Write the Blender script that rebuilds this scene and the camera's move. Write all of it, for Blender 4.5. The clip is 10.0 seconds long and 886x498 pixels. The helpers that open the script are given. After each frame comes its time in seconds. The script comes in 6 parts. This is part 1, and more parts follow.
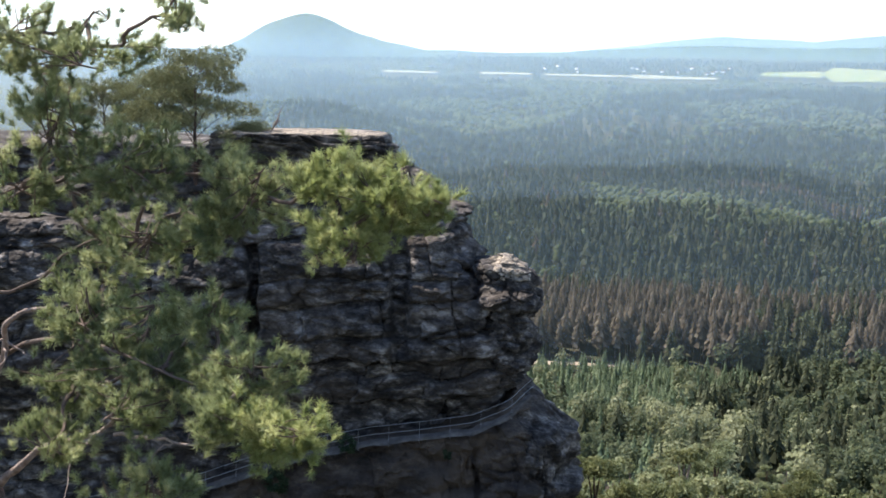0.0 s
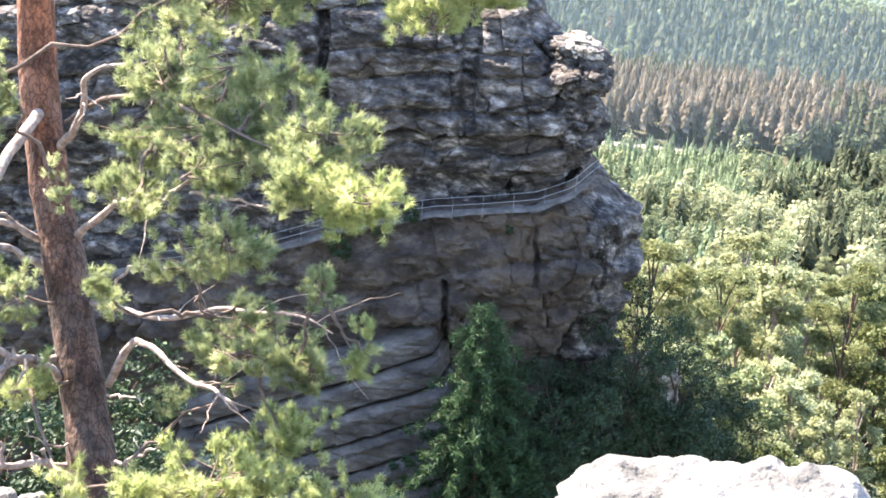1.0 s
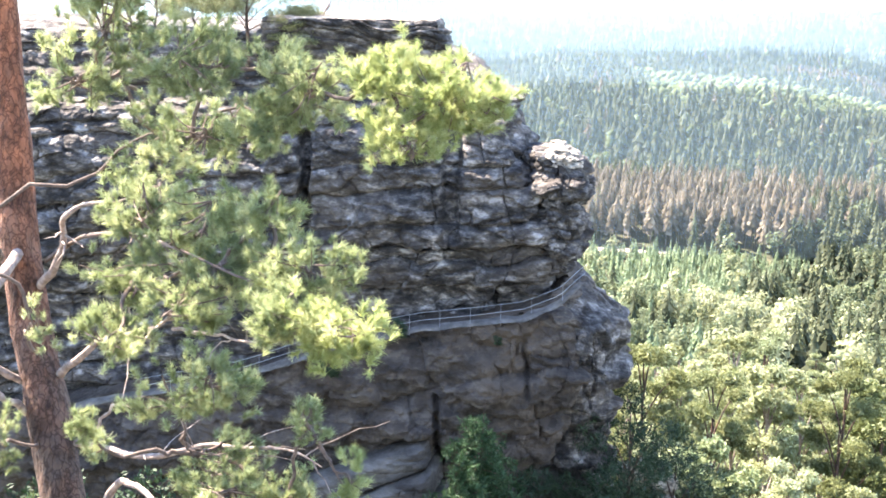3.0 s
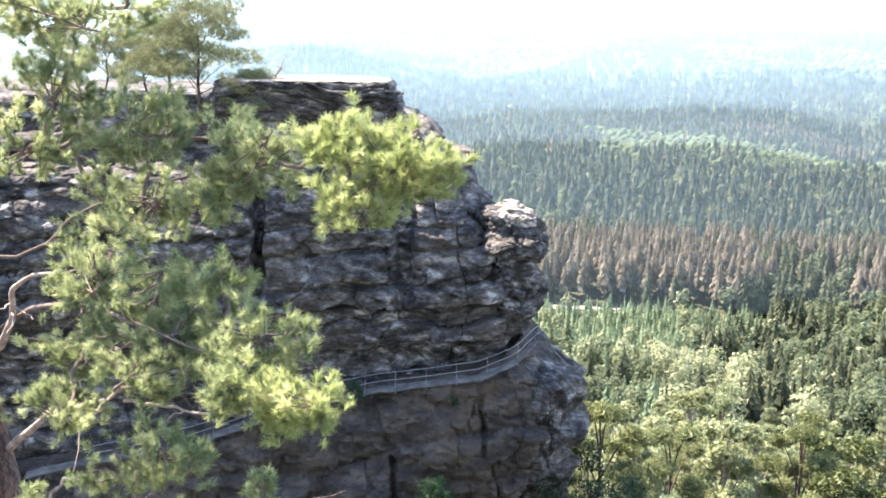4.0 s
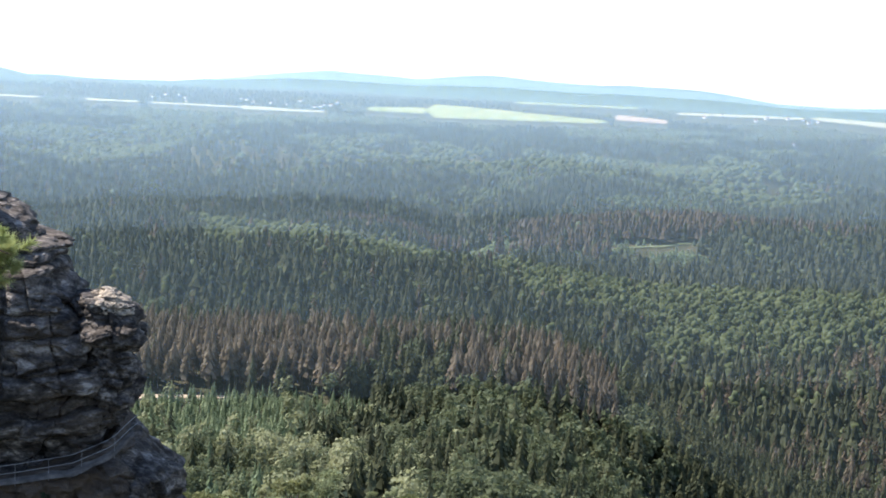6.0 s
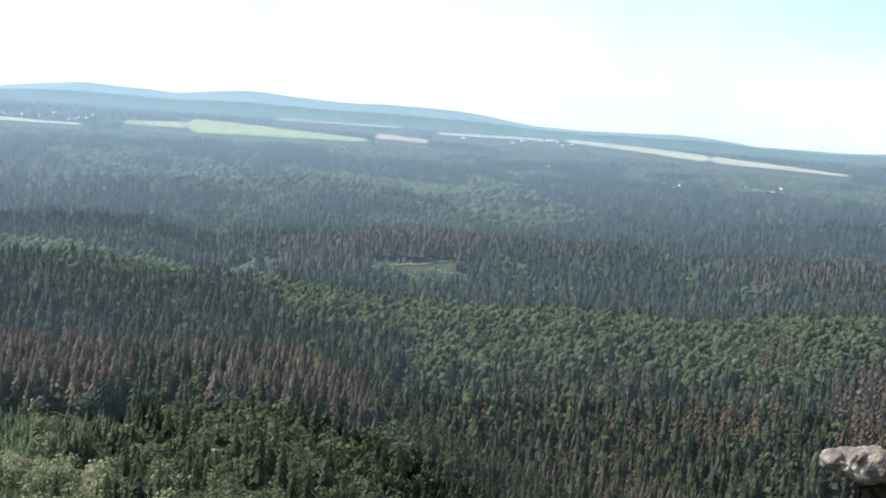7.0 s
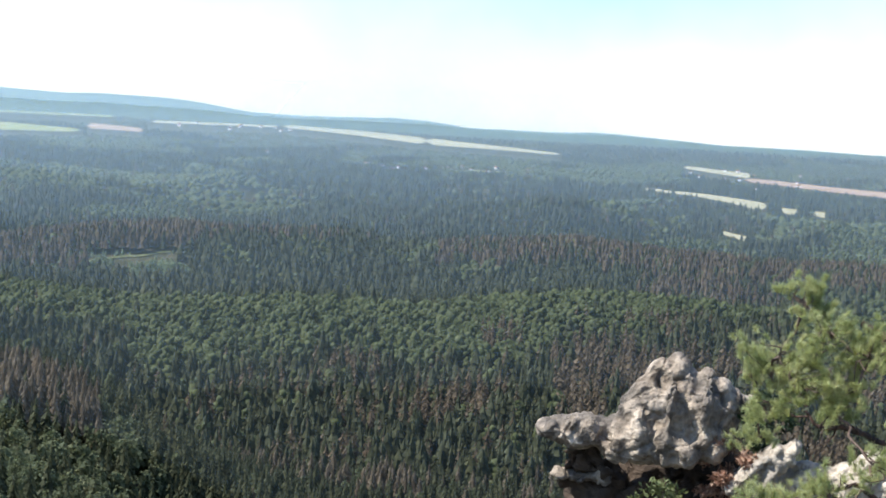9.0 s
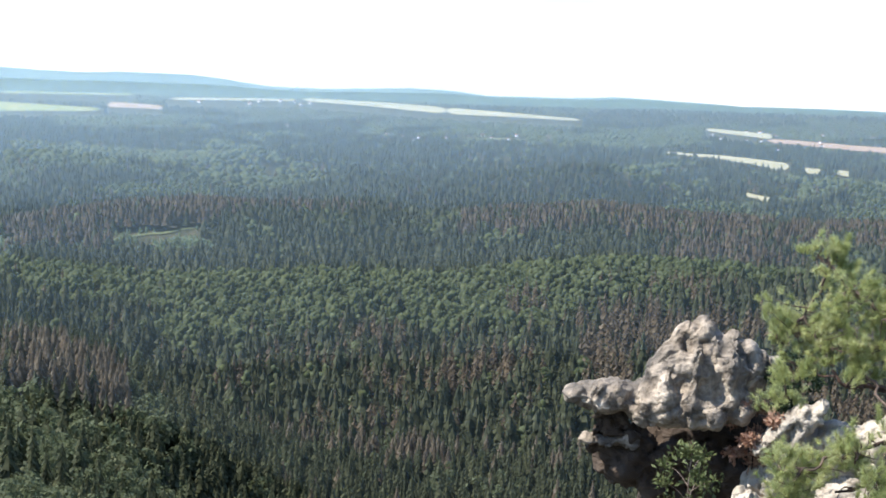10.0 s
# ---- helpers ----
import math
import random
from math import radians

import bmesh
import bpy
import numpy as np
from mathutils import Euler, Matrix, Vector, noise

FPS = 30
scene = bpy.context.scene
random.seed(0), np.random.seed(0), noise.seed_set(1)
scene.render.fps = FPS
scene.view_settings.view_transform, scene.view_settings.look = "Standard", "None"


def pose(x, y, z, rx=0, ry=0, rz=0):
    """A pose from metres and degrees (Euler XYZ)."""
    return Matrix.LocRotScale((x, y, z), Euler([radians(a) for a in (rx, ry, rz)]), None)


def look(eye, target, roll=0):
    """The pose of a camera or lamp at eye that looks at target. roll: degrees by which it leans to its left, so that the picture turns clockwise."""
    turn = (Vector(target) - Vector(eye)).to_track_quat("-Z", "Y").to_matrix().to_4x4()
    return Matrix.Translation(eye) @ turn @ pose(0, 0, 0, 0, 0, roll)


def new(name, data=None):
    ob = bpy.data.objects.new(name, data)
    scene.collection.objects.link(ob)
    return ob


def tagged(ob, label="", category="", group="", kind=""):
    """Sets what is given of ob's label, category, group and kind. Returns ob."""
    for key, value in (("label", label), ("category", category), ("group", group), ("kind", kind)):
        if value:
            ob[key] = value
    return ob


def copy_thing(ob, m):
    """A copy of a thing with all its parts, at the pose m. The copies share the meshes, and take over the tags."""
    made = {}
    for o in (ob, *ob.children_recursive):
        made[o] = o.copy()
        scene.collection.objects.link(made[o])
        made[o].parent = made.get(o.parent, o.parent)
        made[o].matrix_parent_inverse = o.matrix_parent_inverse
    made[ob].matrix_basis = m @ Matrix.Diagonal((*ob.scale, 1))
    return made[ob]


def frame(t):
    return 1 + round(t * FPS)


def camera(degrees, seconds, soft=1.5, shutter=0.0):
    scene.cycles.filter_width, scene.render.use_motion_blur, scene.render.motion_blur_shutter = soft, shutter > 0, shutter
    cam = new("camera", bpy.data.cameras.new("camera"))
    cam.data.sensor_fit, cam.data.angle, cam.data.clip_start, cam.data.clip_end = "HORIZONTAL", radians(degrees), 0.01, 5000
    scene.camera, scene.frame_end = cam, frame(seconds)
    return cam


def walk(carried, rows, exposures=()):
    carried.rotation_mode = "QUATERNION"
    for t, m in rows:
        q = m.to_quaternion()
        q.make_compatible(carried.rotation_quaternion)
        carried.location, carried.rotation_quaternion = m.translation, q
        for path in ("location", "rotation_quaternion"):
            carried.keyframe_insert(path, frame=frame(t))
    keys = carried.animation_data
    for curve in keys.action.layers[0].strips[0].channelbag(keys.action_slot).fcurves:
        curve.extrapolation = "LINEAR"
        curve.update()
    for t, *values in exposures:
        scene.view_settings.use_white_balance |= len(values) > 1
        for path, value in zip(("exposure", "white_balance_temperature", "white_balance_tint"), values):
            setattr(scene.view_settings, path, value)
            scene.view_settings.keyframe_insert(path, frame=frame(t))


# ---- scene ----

# ---------------------------------------------------------------- camera
cam = camera(34.82, 10.0, soft=1.7)
walk(cam, [
    (0.0, pose(-0.000, -0.001, -0.000, 81.351, -0.898, 0.000)),
    (0.5, pose(-0.014, 0.001, -0.036, 76.899, -0.805, 0.532)),
    (1.0, pose(-0.053, -0.018, -0.001, 72.104, -3.031, 3.250)),
    (1.5, pose(-0.096, 0.057, -0.036, 69.786, -2.596, 4.429)),
    (2.0, pose(-0.072, 0.071, -0.037, 70.952, -2.988, 5.018)),
    (2.5, pose(-0.055, 0.086, 0.010, 74.252, -1.499, 3.574)),
    (3.8, pose(-0.047, 0.136, 0.101, 78.679, -0.789, 0.607)),
    (4.0, pose(-0.045, 0.138, 0.102, 79.103, -0.467, 0.120)),
    (4.5, pose(-0.030, 0.151, 0.082, 80.206, -1.422, -2.567)),
    (5.0, pose(0.037, 0.167, 0.064, 81.298, -0.548, -6.912)),
    (5.5, pose(0.102, 0.180, 0.017, 82.033, 0.161, -10.304)),
    (6.0, pose(0.195, 0.198, 0.100, 83.110, -2.945, -15.613)),
    (6.2, pose(0.199, 0.198, 0.103, 83.613, -2.914, -17.583)),
    (7.3, pose(0.113, 0.137, 0.052, 84.352, -3.771, -28.097)),
    (7.5, pose(0.113, 0.133, 0.049, 84.160, -2.760, -29.925)),
    (8.0, pose(0.117, 0.111, 0.056, 84.000, -3.110, -32.609)),
    (8.5, pose(0.125, 0.089, 0.066, 84.201, -3.359, -34.656)),
    (9.0, pose(0.134, 0.060, 0.080, 84.560, -3.188, -36.614)),
    (9.5, pose(0.116, 0.046, 0.078, 83.281, -3.278, -35.151)),
    (10.0, pose(0.100, 0.022, 0.088, 83.290, -1.577, -35.849)),
], exposures=[
    (0.0, 1.08, 6700, 13), (0.25, 1.42, 6750, 13), (0.5, 2.14, 6900, 14), (0.8, 2.68, 7000, 15), (1.1, 3.18, 7050, 16), (2.0, 3.3, 7050, 16), (2.5, 3.42, 7050, 16), (3.8, 2.8, 6950, 15),
    (4.5, 2.48, 6900, 14), (5.0, 1.95, 6800, 13), (5.5, 1.54, 6700, 13), (6.2, 1.06, 6600, 12), (7.5, 0.74, 6400, 11), (9.0, 0.78, 6400, 11), (9.5, 0.76, 6400, 11), (10.0, 0.98, 6400, 11)])

# ---------------------------------------------------------------- light
SUN_AZ, SUN_EL = 56.0, 53.0          # degrees left of +y, degrees above the horizon
world = bpy.data.worlds.new("world")
scene.world = world
world.use_nodes = True
wn, wl = world.node_tree.nodes, world.node_tree.links
sky = wn.new("ShaderNodeTexSky")
sky.sky_type, sky.sun_disc = "NISHITA", False
sky.sun_elevation, sky.sun_rotation = radians(SUN_EL), radians(-SUN_AZ)
sky.air_density, sky.dust_density, sky.ozone_density = 0.9, 0.05, 1.4
cloud = wn.new("ShaderNodeTexNoise")
cloud.inputs["Scale"].default_value, cloud.inputs["Detail"].default_value = 1.9, 6.0
cramp = wn.new("ShaderNodeValToRGB")
cramp.color_ramp.elements[0].position, cramp.color_ramp.elements[1].position = 0.33, 0.52
cramp.color_ramp.elements[0].color, cramp.color_ramp.elements[1].color = (0.86, 0.93, 1.02, 1), (1.42, 1.43, 1.47, 1)
cmix = wn.new("ShaderNodeMix")
cmix.data_type, cmix.blend_type = "RGBA", "MULTIPLY"
cmix.inputs["Factor"].default_value = 1.0
wl.new(cloud.outputs["Fac"], cramp.inputs["Fac"])
wl.new(sky.outputs["Color"], cmix.inputs["A"])
wl.new(cramp.outputs["Color"], cmix.inputs["B"])
wl.new(cmix.outputs["Result"], wn["Background"].inputs["Color"])
wn["Background"].inputs["Strength"].default_value = 0.10
sun = new("sun", bpy.data.lights.new("sun", "SUN"))
sun.data.energy, sun.data.angle, sun.data.color = 5.0, radians(0.5), (1.0, 0.95, 0.87)
sa, se = radians(SUN_AZ), radians(SUN_EL)
SUN_DIR = Vector((-math.sin(sa) * math.cos(se), math.cos(sa) * math.cos(se), math.sin(se)))
sun.matrix_world = look((SUN_DIR * 400), (0, 0, 0))

rng = np.random.default_rng(7)


# ---------------------------------------------------------------- numeric helpers
def hash01(i, j, k, seed):
    n = (i.astype(np.int64) * 374761393 + j.astype(np.int64) * 668265263 + k.astype(np.int64) * 1274126177 + seed * 974711) & 0xFFFFFFFF
    n = ((n ^ (n >> 13)) * 1103515245) & 0xFFFFFFFF
    n = ((n ^ (n >> 15)) * 2246822519) & 0xFFFFFFFF
    return ((n ^ (n >> 16)) & 0xFFFFFF) / float(0xFFFFFF)


def vnoise(p, scale, seed=0):
    """Smooth lattice noise in -1..1 at the points p (n, 3)."""
    q = p / scale
    b = np.floor(q)
    f = q - b
    f = f * f * (3 - 2 * f)
    b = b.astype(np.int64)
    r = 0
    for dx in (0, 1):
        for dy in (0, 1):
            for dz in (0, 1):
                w = (f[:, 0] if dx else 1 - f[:, 0]) * (f[:, 1] if dy else 1 - f[:, 1]) * (f[:, 2] if dz else 1 - f[:, 2])
                r = r + w * hash01(b[:, 0] + dx, b[:, 1] + dy, b[:, 2] + dz, seed)
    return r * 2 - 1


def fbm(p, scale, octaves=4, seed=0):
    return sum(vnoise(p, scale / 2 ** o, seed + 17 * o) / 2 ** o for o in range(octaves))


def noise2(x, y, scale, octaves=3, seed=0):
    x, y = np.asarray(x, float), np.asarray(y, float)
    return fbm(np.stack([x.ravel(), y.ravel(), np.full(x.size, seed * 3.7)], -1), scale, octaves, seed).reshape(x.shape)


def blocks(p, size, seed):
    """Broken stone: for each point its block's own number (0..1) and how far it lies from the block's edge."""
    q = p / np.asarray(size, float)
    base = np.floor(q).astype(np.int64)
    f1, f2, own = np.full(len(p), 9.0), np.full(len(p), 9.0), np.zeros(len(p))
    for dx in (-1, 0, 1):
        for dy in (-1, 0, 1):
            for dz in (-1, 0, 1):
                c = base + (dx, dy, dz)
                h = [hash01(c[:, 0], c[:, 1], c[:, 2], seed + k) for k in (1, 2, 3, 4)]
                d = np.sqrt(sum((c[:, k] + h[k] - q[:, k]) ** 2 for k in range(3)))
                near = d < f1
                f2 = np.where(near, f1, np.minimum(f2, d))
                own = np.where(near, h[3], own)
                f1 = np.where(near, d, f1)
    return own, f2 - f1


def mesh_np(name, verts, faces, smooth=False):
    """A mesh from an array of points and one of faces that all have as many corners."""
    verts, faces = np.asarray(verts, np.float32), np.asarray(faces, np.int32)
    me = bpy.data.meshes.new(name)
    me.vertices.add(len(verts))
    me.vertices.foreach_set("co", verts.ravel())
    m, k = faces.shape
    me.loops.add(m * k)
    me.loops.foreach_set("vertex_index", faces.ravel())
    me.polygons.add(m)
    me.polygons.foreach_set("loop_start", np.arange(0, m * k, k, dtype=np.int32))
    me.update(calc_edges=True)
    me.validate()
    me.polygons.foreach_set("use_smooth", np.full(len(me.polygons), smooth))
    return me


def part(name, me, material, parent=None, label="", smooth=None):
    """Links a mesh (or a bmesh) as one object, under its thing if parent is given."""
    if isinstance(me, bmesh.types.BMesh):
        bm, me = me, bpy.data.meshes.new(name)
        bm.to_mesh(me)
        bm.free()
    if smooth is not None:
        me.polygons.foreach_set("use_smooth", np.full(len(me.polygons), smooth))
    if material:
        me.materials.clear()
        me.materials.append(material)
    ob = new(name, me)
    ob.parent = parent
    if label:
        ob["label"] = label
    return ob


def spread(template, faces, pos, scale, turn, squash=None):
    """Copies of a template (v, 3) at many places, each with its own size and turn, as one set of points and faces."""
    n, v = len(pos), len(template)
    c, s = np.cos(turn)[:, None], np.sin(turn)[:, None]
    t = template[None] * (scale[:, None, None] if scale.ndim == 1 else scale[:, None, :])
    out = np.empty((n, v, 3))
    out[..., 0] = t[..., 0] * c - t[..., 1] * s + pos[:, None, 0]
    out[..., 1] = t[..., 0] * s + t[..., 1] * c + pos[:, None, 1]
    out[..., 2] = t[..., 2] + pos[:, None, 2]
    f = faces[None] + (np.arange(n) * v)[:, None, None]
    return out.reshape(-1, 3), f.reshape(-1, faces.shape[1])


def joined(sets):
    vs, fs, k = [], [], 0
    for v, f in sets:
        vs.append(v)
        fs.append(f + k)
        k += len(v)
    return np.concatenate(vs), np.concatenate(fs)


def polar(az, d):
    """x, y at az degrees left of +y and d metres from the lookout."""
    a = np.radians(az)
    return -np.sin(a) * d, np.cos(a) * d


def tube(points, radii, sides=8, wob=0.0, seed=0):
    """A tapered, slightly uneven tube along points; returns points and quads."""
    pts = np.asarray(points, float)
    r = np.asarray(radii, float)
    tang = np.gradient(pts, axis=0)
    tang /= np.linalg.norm(tang, axis=1)[:, None] + 1e-9
    mean = pts[-1] - pts[0]
    ref = np.array([[1.0, 0.2, 0]]) if abs(mean[2]) > 0.75 * np.linalg.norm(mean) else np.array([[0.1, 0.05, 1.0]])
    u = np.cross(tang, ref)
    u /= np.linalg.norm(u, axis=1)[:, None] + 1e-9
    w = np.cross(tang, u)
    a = np.linspace(0, 2 * np.pi, sides, endpoint=False)
    ring = pts[:, None] + r[:, None, None] * (np.cos(a)[None, :, None] * u[:, None] + np.sin(a)[None, :, None] * w[:, None])
    v = ring.reshape(-1, 3)
    if wob:
        ax = np.repeat(pts, sides, 0)
        v = ax + (v - ax) * (1 + wob * vnoise(v, max(r.max() * 1.3, 0.02), seed))[:, None]
    n = len(pts)
    i, j = np.meshgrid(np.arange(n - 1), np.arange(sides), indexing="ij")
    j2 = (j + 1) % sides
    f = np.stack([i * sides + j, i * sides + j2, (i + 1) * sides + j2, (i + 1) * sides + j], -1).reshape(-1, 4)
    return v, f


def bent(points, n=14, wob=0.0, seed=0):
    """A smooth line through a few points (Catmull-Rom), with a little wander."""
    p = np.asarray(points, float)
    p = np.concatenate([[2 * p[0] - p[1]], p, [2 * p[-1] - p[-2]]])
    out = []
    m = len(p) - 3
    for s in np.linspace(0, m, n):
        k = min(int(s), m - 1)
        t = s - k
        a, b, c, d = p[k:k + 4]
        out.append(0.5 * ((2 * b) + (c - a) * t + (2 * a - 5 * b + 4 * c - d) * t * t + (3 * b - a - 3 * c + d) * t ** 3))
    out = np.array(out)
    if wob:
        w = np.stack([vnoise(out + k * 31.7, max(np.ptp(out, axis=0).max() / 5, 0.05), seed + k) for k in range(3)], -1)
        fade = np.minimum(np.linspace(0, 6, n), 1)[:, None]
        out = out + w * wob * fade
    return out


# ---------------------------------------------------------------- materials
def material(name, colours, scale=1.0, rough=0.9, bump=0.3, bump_scale=None, island=0.0, stretch=(1, 1, 1), translucent=0.0,
             detail=8.0, ramp=(0.33, 0.67), grit=0.62, second=None, metal=0.0, obrand=0.0, bump_dist=None):
    """Noise-mixed colours at two sizes, with relief. island: how much whole pieces differ; translucent: light let through leaves."""
    m = bpy.data.materials.new(name)
    m.use_nodes = True
    nt = m.node_tree
    n, l = nt.nodes, nt.links
    bsdf = n["Principled BSDF"]
    co = n.new("ShaderNodeTexCoord")
    mp = n.new("ShaderNodeMapping")
    mp.inputs["Scale"].default_value = stretch
    l.new(co.outputs["Object"], mp.inputs["Vector"])
    nz = n.new("ShaderNodeTexNoise")
    nz.inputs["Scale"].default_value, nz.inputs["Detail"].default_value, nz.inputs["Roughness"].default_value = 1.0 / scale, detail, grit
    l.new(mp.outputs["Vector"], nz.inputs["Vector"])
    tint = n.new("ShaderNodeValToRGB")
    el = tint.color_ramp.elements
    lo, hi = ramp
    for k, c in enumerate(colours):
        p = lo + (hi - lo) * k / max(len(colours) - 1, 1)
        e = el[k] if k < 2 else el.new(p)
        e.position, e.color = p, (*c, 1)
    fac = nz.outputs["Fac"]
    l.new(fac, tint.inputs["Fac"])
    col = tint.outputs["Color"]
    if second:
        c2, s2, amount = second
        n2 = n.new("ShaderNodeTexNoise")
        n2.inputs["Scale"].default_value, n2.inputs["Detail"].default_value = 1.0 / s2, 5.0
        l.new(mp.outputs["Vector"], n2.inputs["Vector"])
        r2 = n.new("ShaderNodeValToRGB")
        r2.color_ramp.elements[0].position, r2.color_ramp.elements[1].position = 0.48, 0.62
        r2.color_ramp.elements[1].color = (amount, amount, amount, 1)
        l.new(n2.outputs["Fac"], r2.inputs["Fac"])
        mx = n.new("ShaderNodeMix")
        mx.data_type = "RGBA"
        mx.inputs["B"].default_value = (*c2, 1)
        l.new(r2.outputs["Color"], mx.inputs["Factor"])
        l.new(col, mx.inputs["A"])
        col = mx.outputs["Result"]
    for amt, per_object in ((island, False), (obrand, True)):
        if not amt:
            continue
        hsv = n.new("ShaderNodeHueSaturation")
        src = n.new("ShaderNodeObjectInfo").outputs["Random"] if per_object else n.new("ShaderNodeNewGeometry").outputs["Random Per Island"]
        for sock, a, b in (("Value", 1 - amt, 1 + amt), ("Hue", 0.5 - 0.03 * amt, 0.5 + 0.03 * amt), ("Saturation", 1.12, 0.85)):
            mr = n.new("ShaderNodeMapRange")
            mr.inputs["To Min"].default_value, mr.inputs["To Max"].default_value = a, b
            l.new(src, mr.inputs["Value"])
            l.new(mr.outputs["Result"], hsv.inputs[sock])
        l.new(col, hsv.inputs["Color"])
        col = hsv.outputs["Color"]
    l.new(col, bsdf.inputs["Base Color"])
    bsdf.inputs["Roughness"].default_value = rough
    bsdf.inputs["Metallic"].default_value = metal
    bsdf.inputs["Specular IOR Level"].default_value = 0.25
    if bump:
        nb = n.new("ShaderNodeTexNoise")
        nb.inputs["Scale"].default_value, nb.inputs["Detail"].default_value = 1.0 / (bump_scale or scale * 0.3), 9.0
        l.new(mp.outputs["Vector"], nb.inputs["Vector"])
        bp = n.new("ShaderNodeBump")
        bp.inputs["Strength"].default_value = bump
        bp.inputs["Distance"].default_value = bump_dist or (bump_scale or scale * 0.3)
        l.new(nb.outputs["Fac"], bp.inputs["Height"])
        l.new(bp.outputs["Normal"], bsdf.inputs["Normal"])
    if translucent:
        tr = n.new("ShaderNodeBsdfTranslucent")
        l.new(col, tr.inputs["Color"])
        ms = n.new("ShaderNodeMixShader")
        ms.inputs["Fac"].default_value = translucent
        l.new(bsdf.outputs["BSDF"], ms.inputs[1])
        l.new(tr.outputs["BSDF"], ms.inputs[2])
        l.new(ms.outputs["Shader"], n["Material Output"].inputs["Surface"])
    return m


M_SOIL = material("forest_floor", [(0.022, 0.026, 0.012), (0.040, 0.042, 0.02), (0.07, 0.058, 0.035)], 14.0, bump=0.2)
M_SPRUCE = material("spruce_needles", [(0.033, 0.040, 0.021), (0.060, 0.069, 0.036), (0.100, 0.108, 0.056)], 7.0, bump=0, island=0.26, detail=3.0, translucent=0.4)
M_YOUNG = material("young_spruce_needles", [(0.116, 0.158, 0.082), (0.178, 0.220, 0.120)], 7.0, bump=0, island=0.26, detail=3.0, translucent=0.32)
M_DEAD = material("dead_spruce_needles", [(0.104, 0.084, 0.056), (0.158, 0.128, 0.088), (0.210, 0.175, 0.126)], 7.0, bump=0, island=0.26, detail=3.0, translucent=0.42)
M_BROWN = material("browned_spruce_needles", [(0.072, 0.056, 0.036), (0.112, 0.086, 0.055), (0.155, 0.120, 0.080)], 7.0, bump=0, island=0.26, detail=3.0, translucent=0.36)
M_BROAD = material("broadleaf_canopy", [(0.066, 0.086, 0.036), (0.098, 0.120, 0.052), (0.142, 0.164, 0.074)], 9.0, bump=0, island=0.2, detail=3.0, translucent=0.48)
M_BIRCH = material("birch_canopy", [(0.134, 0.148, 0.074), (0.200, 0.214, 0.112), (0.278, 0.284, 0.160)], 7.0, bump=0, island=0.16, detail=3.0, translucent=0.32)
M_OAK_FAR = material("oak_canopy", [(0.062, 0.080, 0.040), (0.096, 0.116, 0.060), (0.144, 0.162, 0.088)], 7.0, bump=0, island=0.26, detail=3.0, translucent=0.42)
M_ROCK = material("sandstone_cliff", [(0.0145, 0.0122, 0.0108), (0.042, 0.036, 0.0318), (0.116, 0.101, 0.090), (0.31, 0.277, 0.247)], 0.9, bump=1.0, bump_scale=0.22, detail=12.0, ramp=(0.385, 0.655), grit=0.68,
                  stretch=(0.75, 0.75, 1.4), second=((0.085, 0.065, 0.05), 4.0, 0.35))
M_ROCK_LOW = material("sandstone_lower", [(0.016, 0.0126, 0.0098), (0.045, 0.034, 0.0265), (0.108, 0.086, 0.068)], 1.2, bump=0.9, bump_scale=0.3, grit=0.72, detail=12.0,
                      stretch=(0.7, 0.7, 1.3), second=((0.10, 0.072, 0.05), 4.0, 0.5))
M_ROCK_BED = material("bedded_sandstone", [(0.034, 0.028, 0.023), (0.082, 0.069, 0.057), (0.16, 0.140, 0.119)], 1.5, bump=0.7, bump_scale=0.25, grit=0.66, detail=10.0, stretch=(0.6, 0.6, 1.5))
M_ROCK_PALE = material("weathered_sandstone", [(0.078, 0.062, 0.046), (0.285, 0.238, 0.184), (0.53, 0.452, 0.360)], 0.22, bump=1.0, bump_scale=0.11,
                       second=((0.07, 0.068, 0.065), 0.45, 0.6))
M_ROCK_BLEACHED = material("bleached_sandstone", [(0.17, 0.146, 0.115), (0.43, 0.378, 0.306), (0.64, 0.575, 0.48)], 0.25, bump=1.0, bump_scale=0.11, second=((0.12, 0.112, 0.10), 0.5, 0.5))
M_ROCK_GREY = material("lichen_grey_sandstone", [(0.05, 0.048, 0.045), (0.155, 0.146, 0.134), (0.255, 0.243, 0.225)], 0.16, bump=0.9, bump_scale=0.05,
                       second=((0.04, 0.04, 0.038), 0.25, 0.75))
M_PATH = material("worn_sandstone", [(0.055, 0.048, 0.042), (0.092, 0.081, 0.070), (0.135, 0.120, 0.105)], 0.6, bump=0.4, bump_scale=0.2)
M_BARK = material("pine_bark", [(0.022, 0.017, 0.014), (0.065, 0.042, 0.032), (0.17, 0.088, 0.055)], 0.10, bump=0.9, bump_scale=0.05, stretch=(1, 1, 0.3))
M_BARK_OLD = material("old_pine_bark", [(0.028, 0.019, 0.015), (0.072, 0.045, 0.033), (0.145, 0.086, 0.060)], 0.09, bump=1.0, bump_scale=0.04, stretch=(1, 1, 0.35),
                      second=((0.15, 0.125, 0.11), 0.22, 0.35))
M_LIMB = material("pale_pine_limb", [(0.12, 0.088, 0.072), (0.235, 0.178, 0.148), (0.35, 0.28, 0.24)], 0.08, bump=0.5, bump_scale=0.03)
M_TWIG = material("brown_twigs", [(0.07, 0.05, 0.04), (0.16, 0.115, 0.09)], 0.05, bump=0.3)
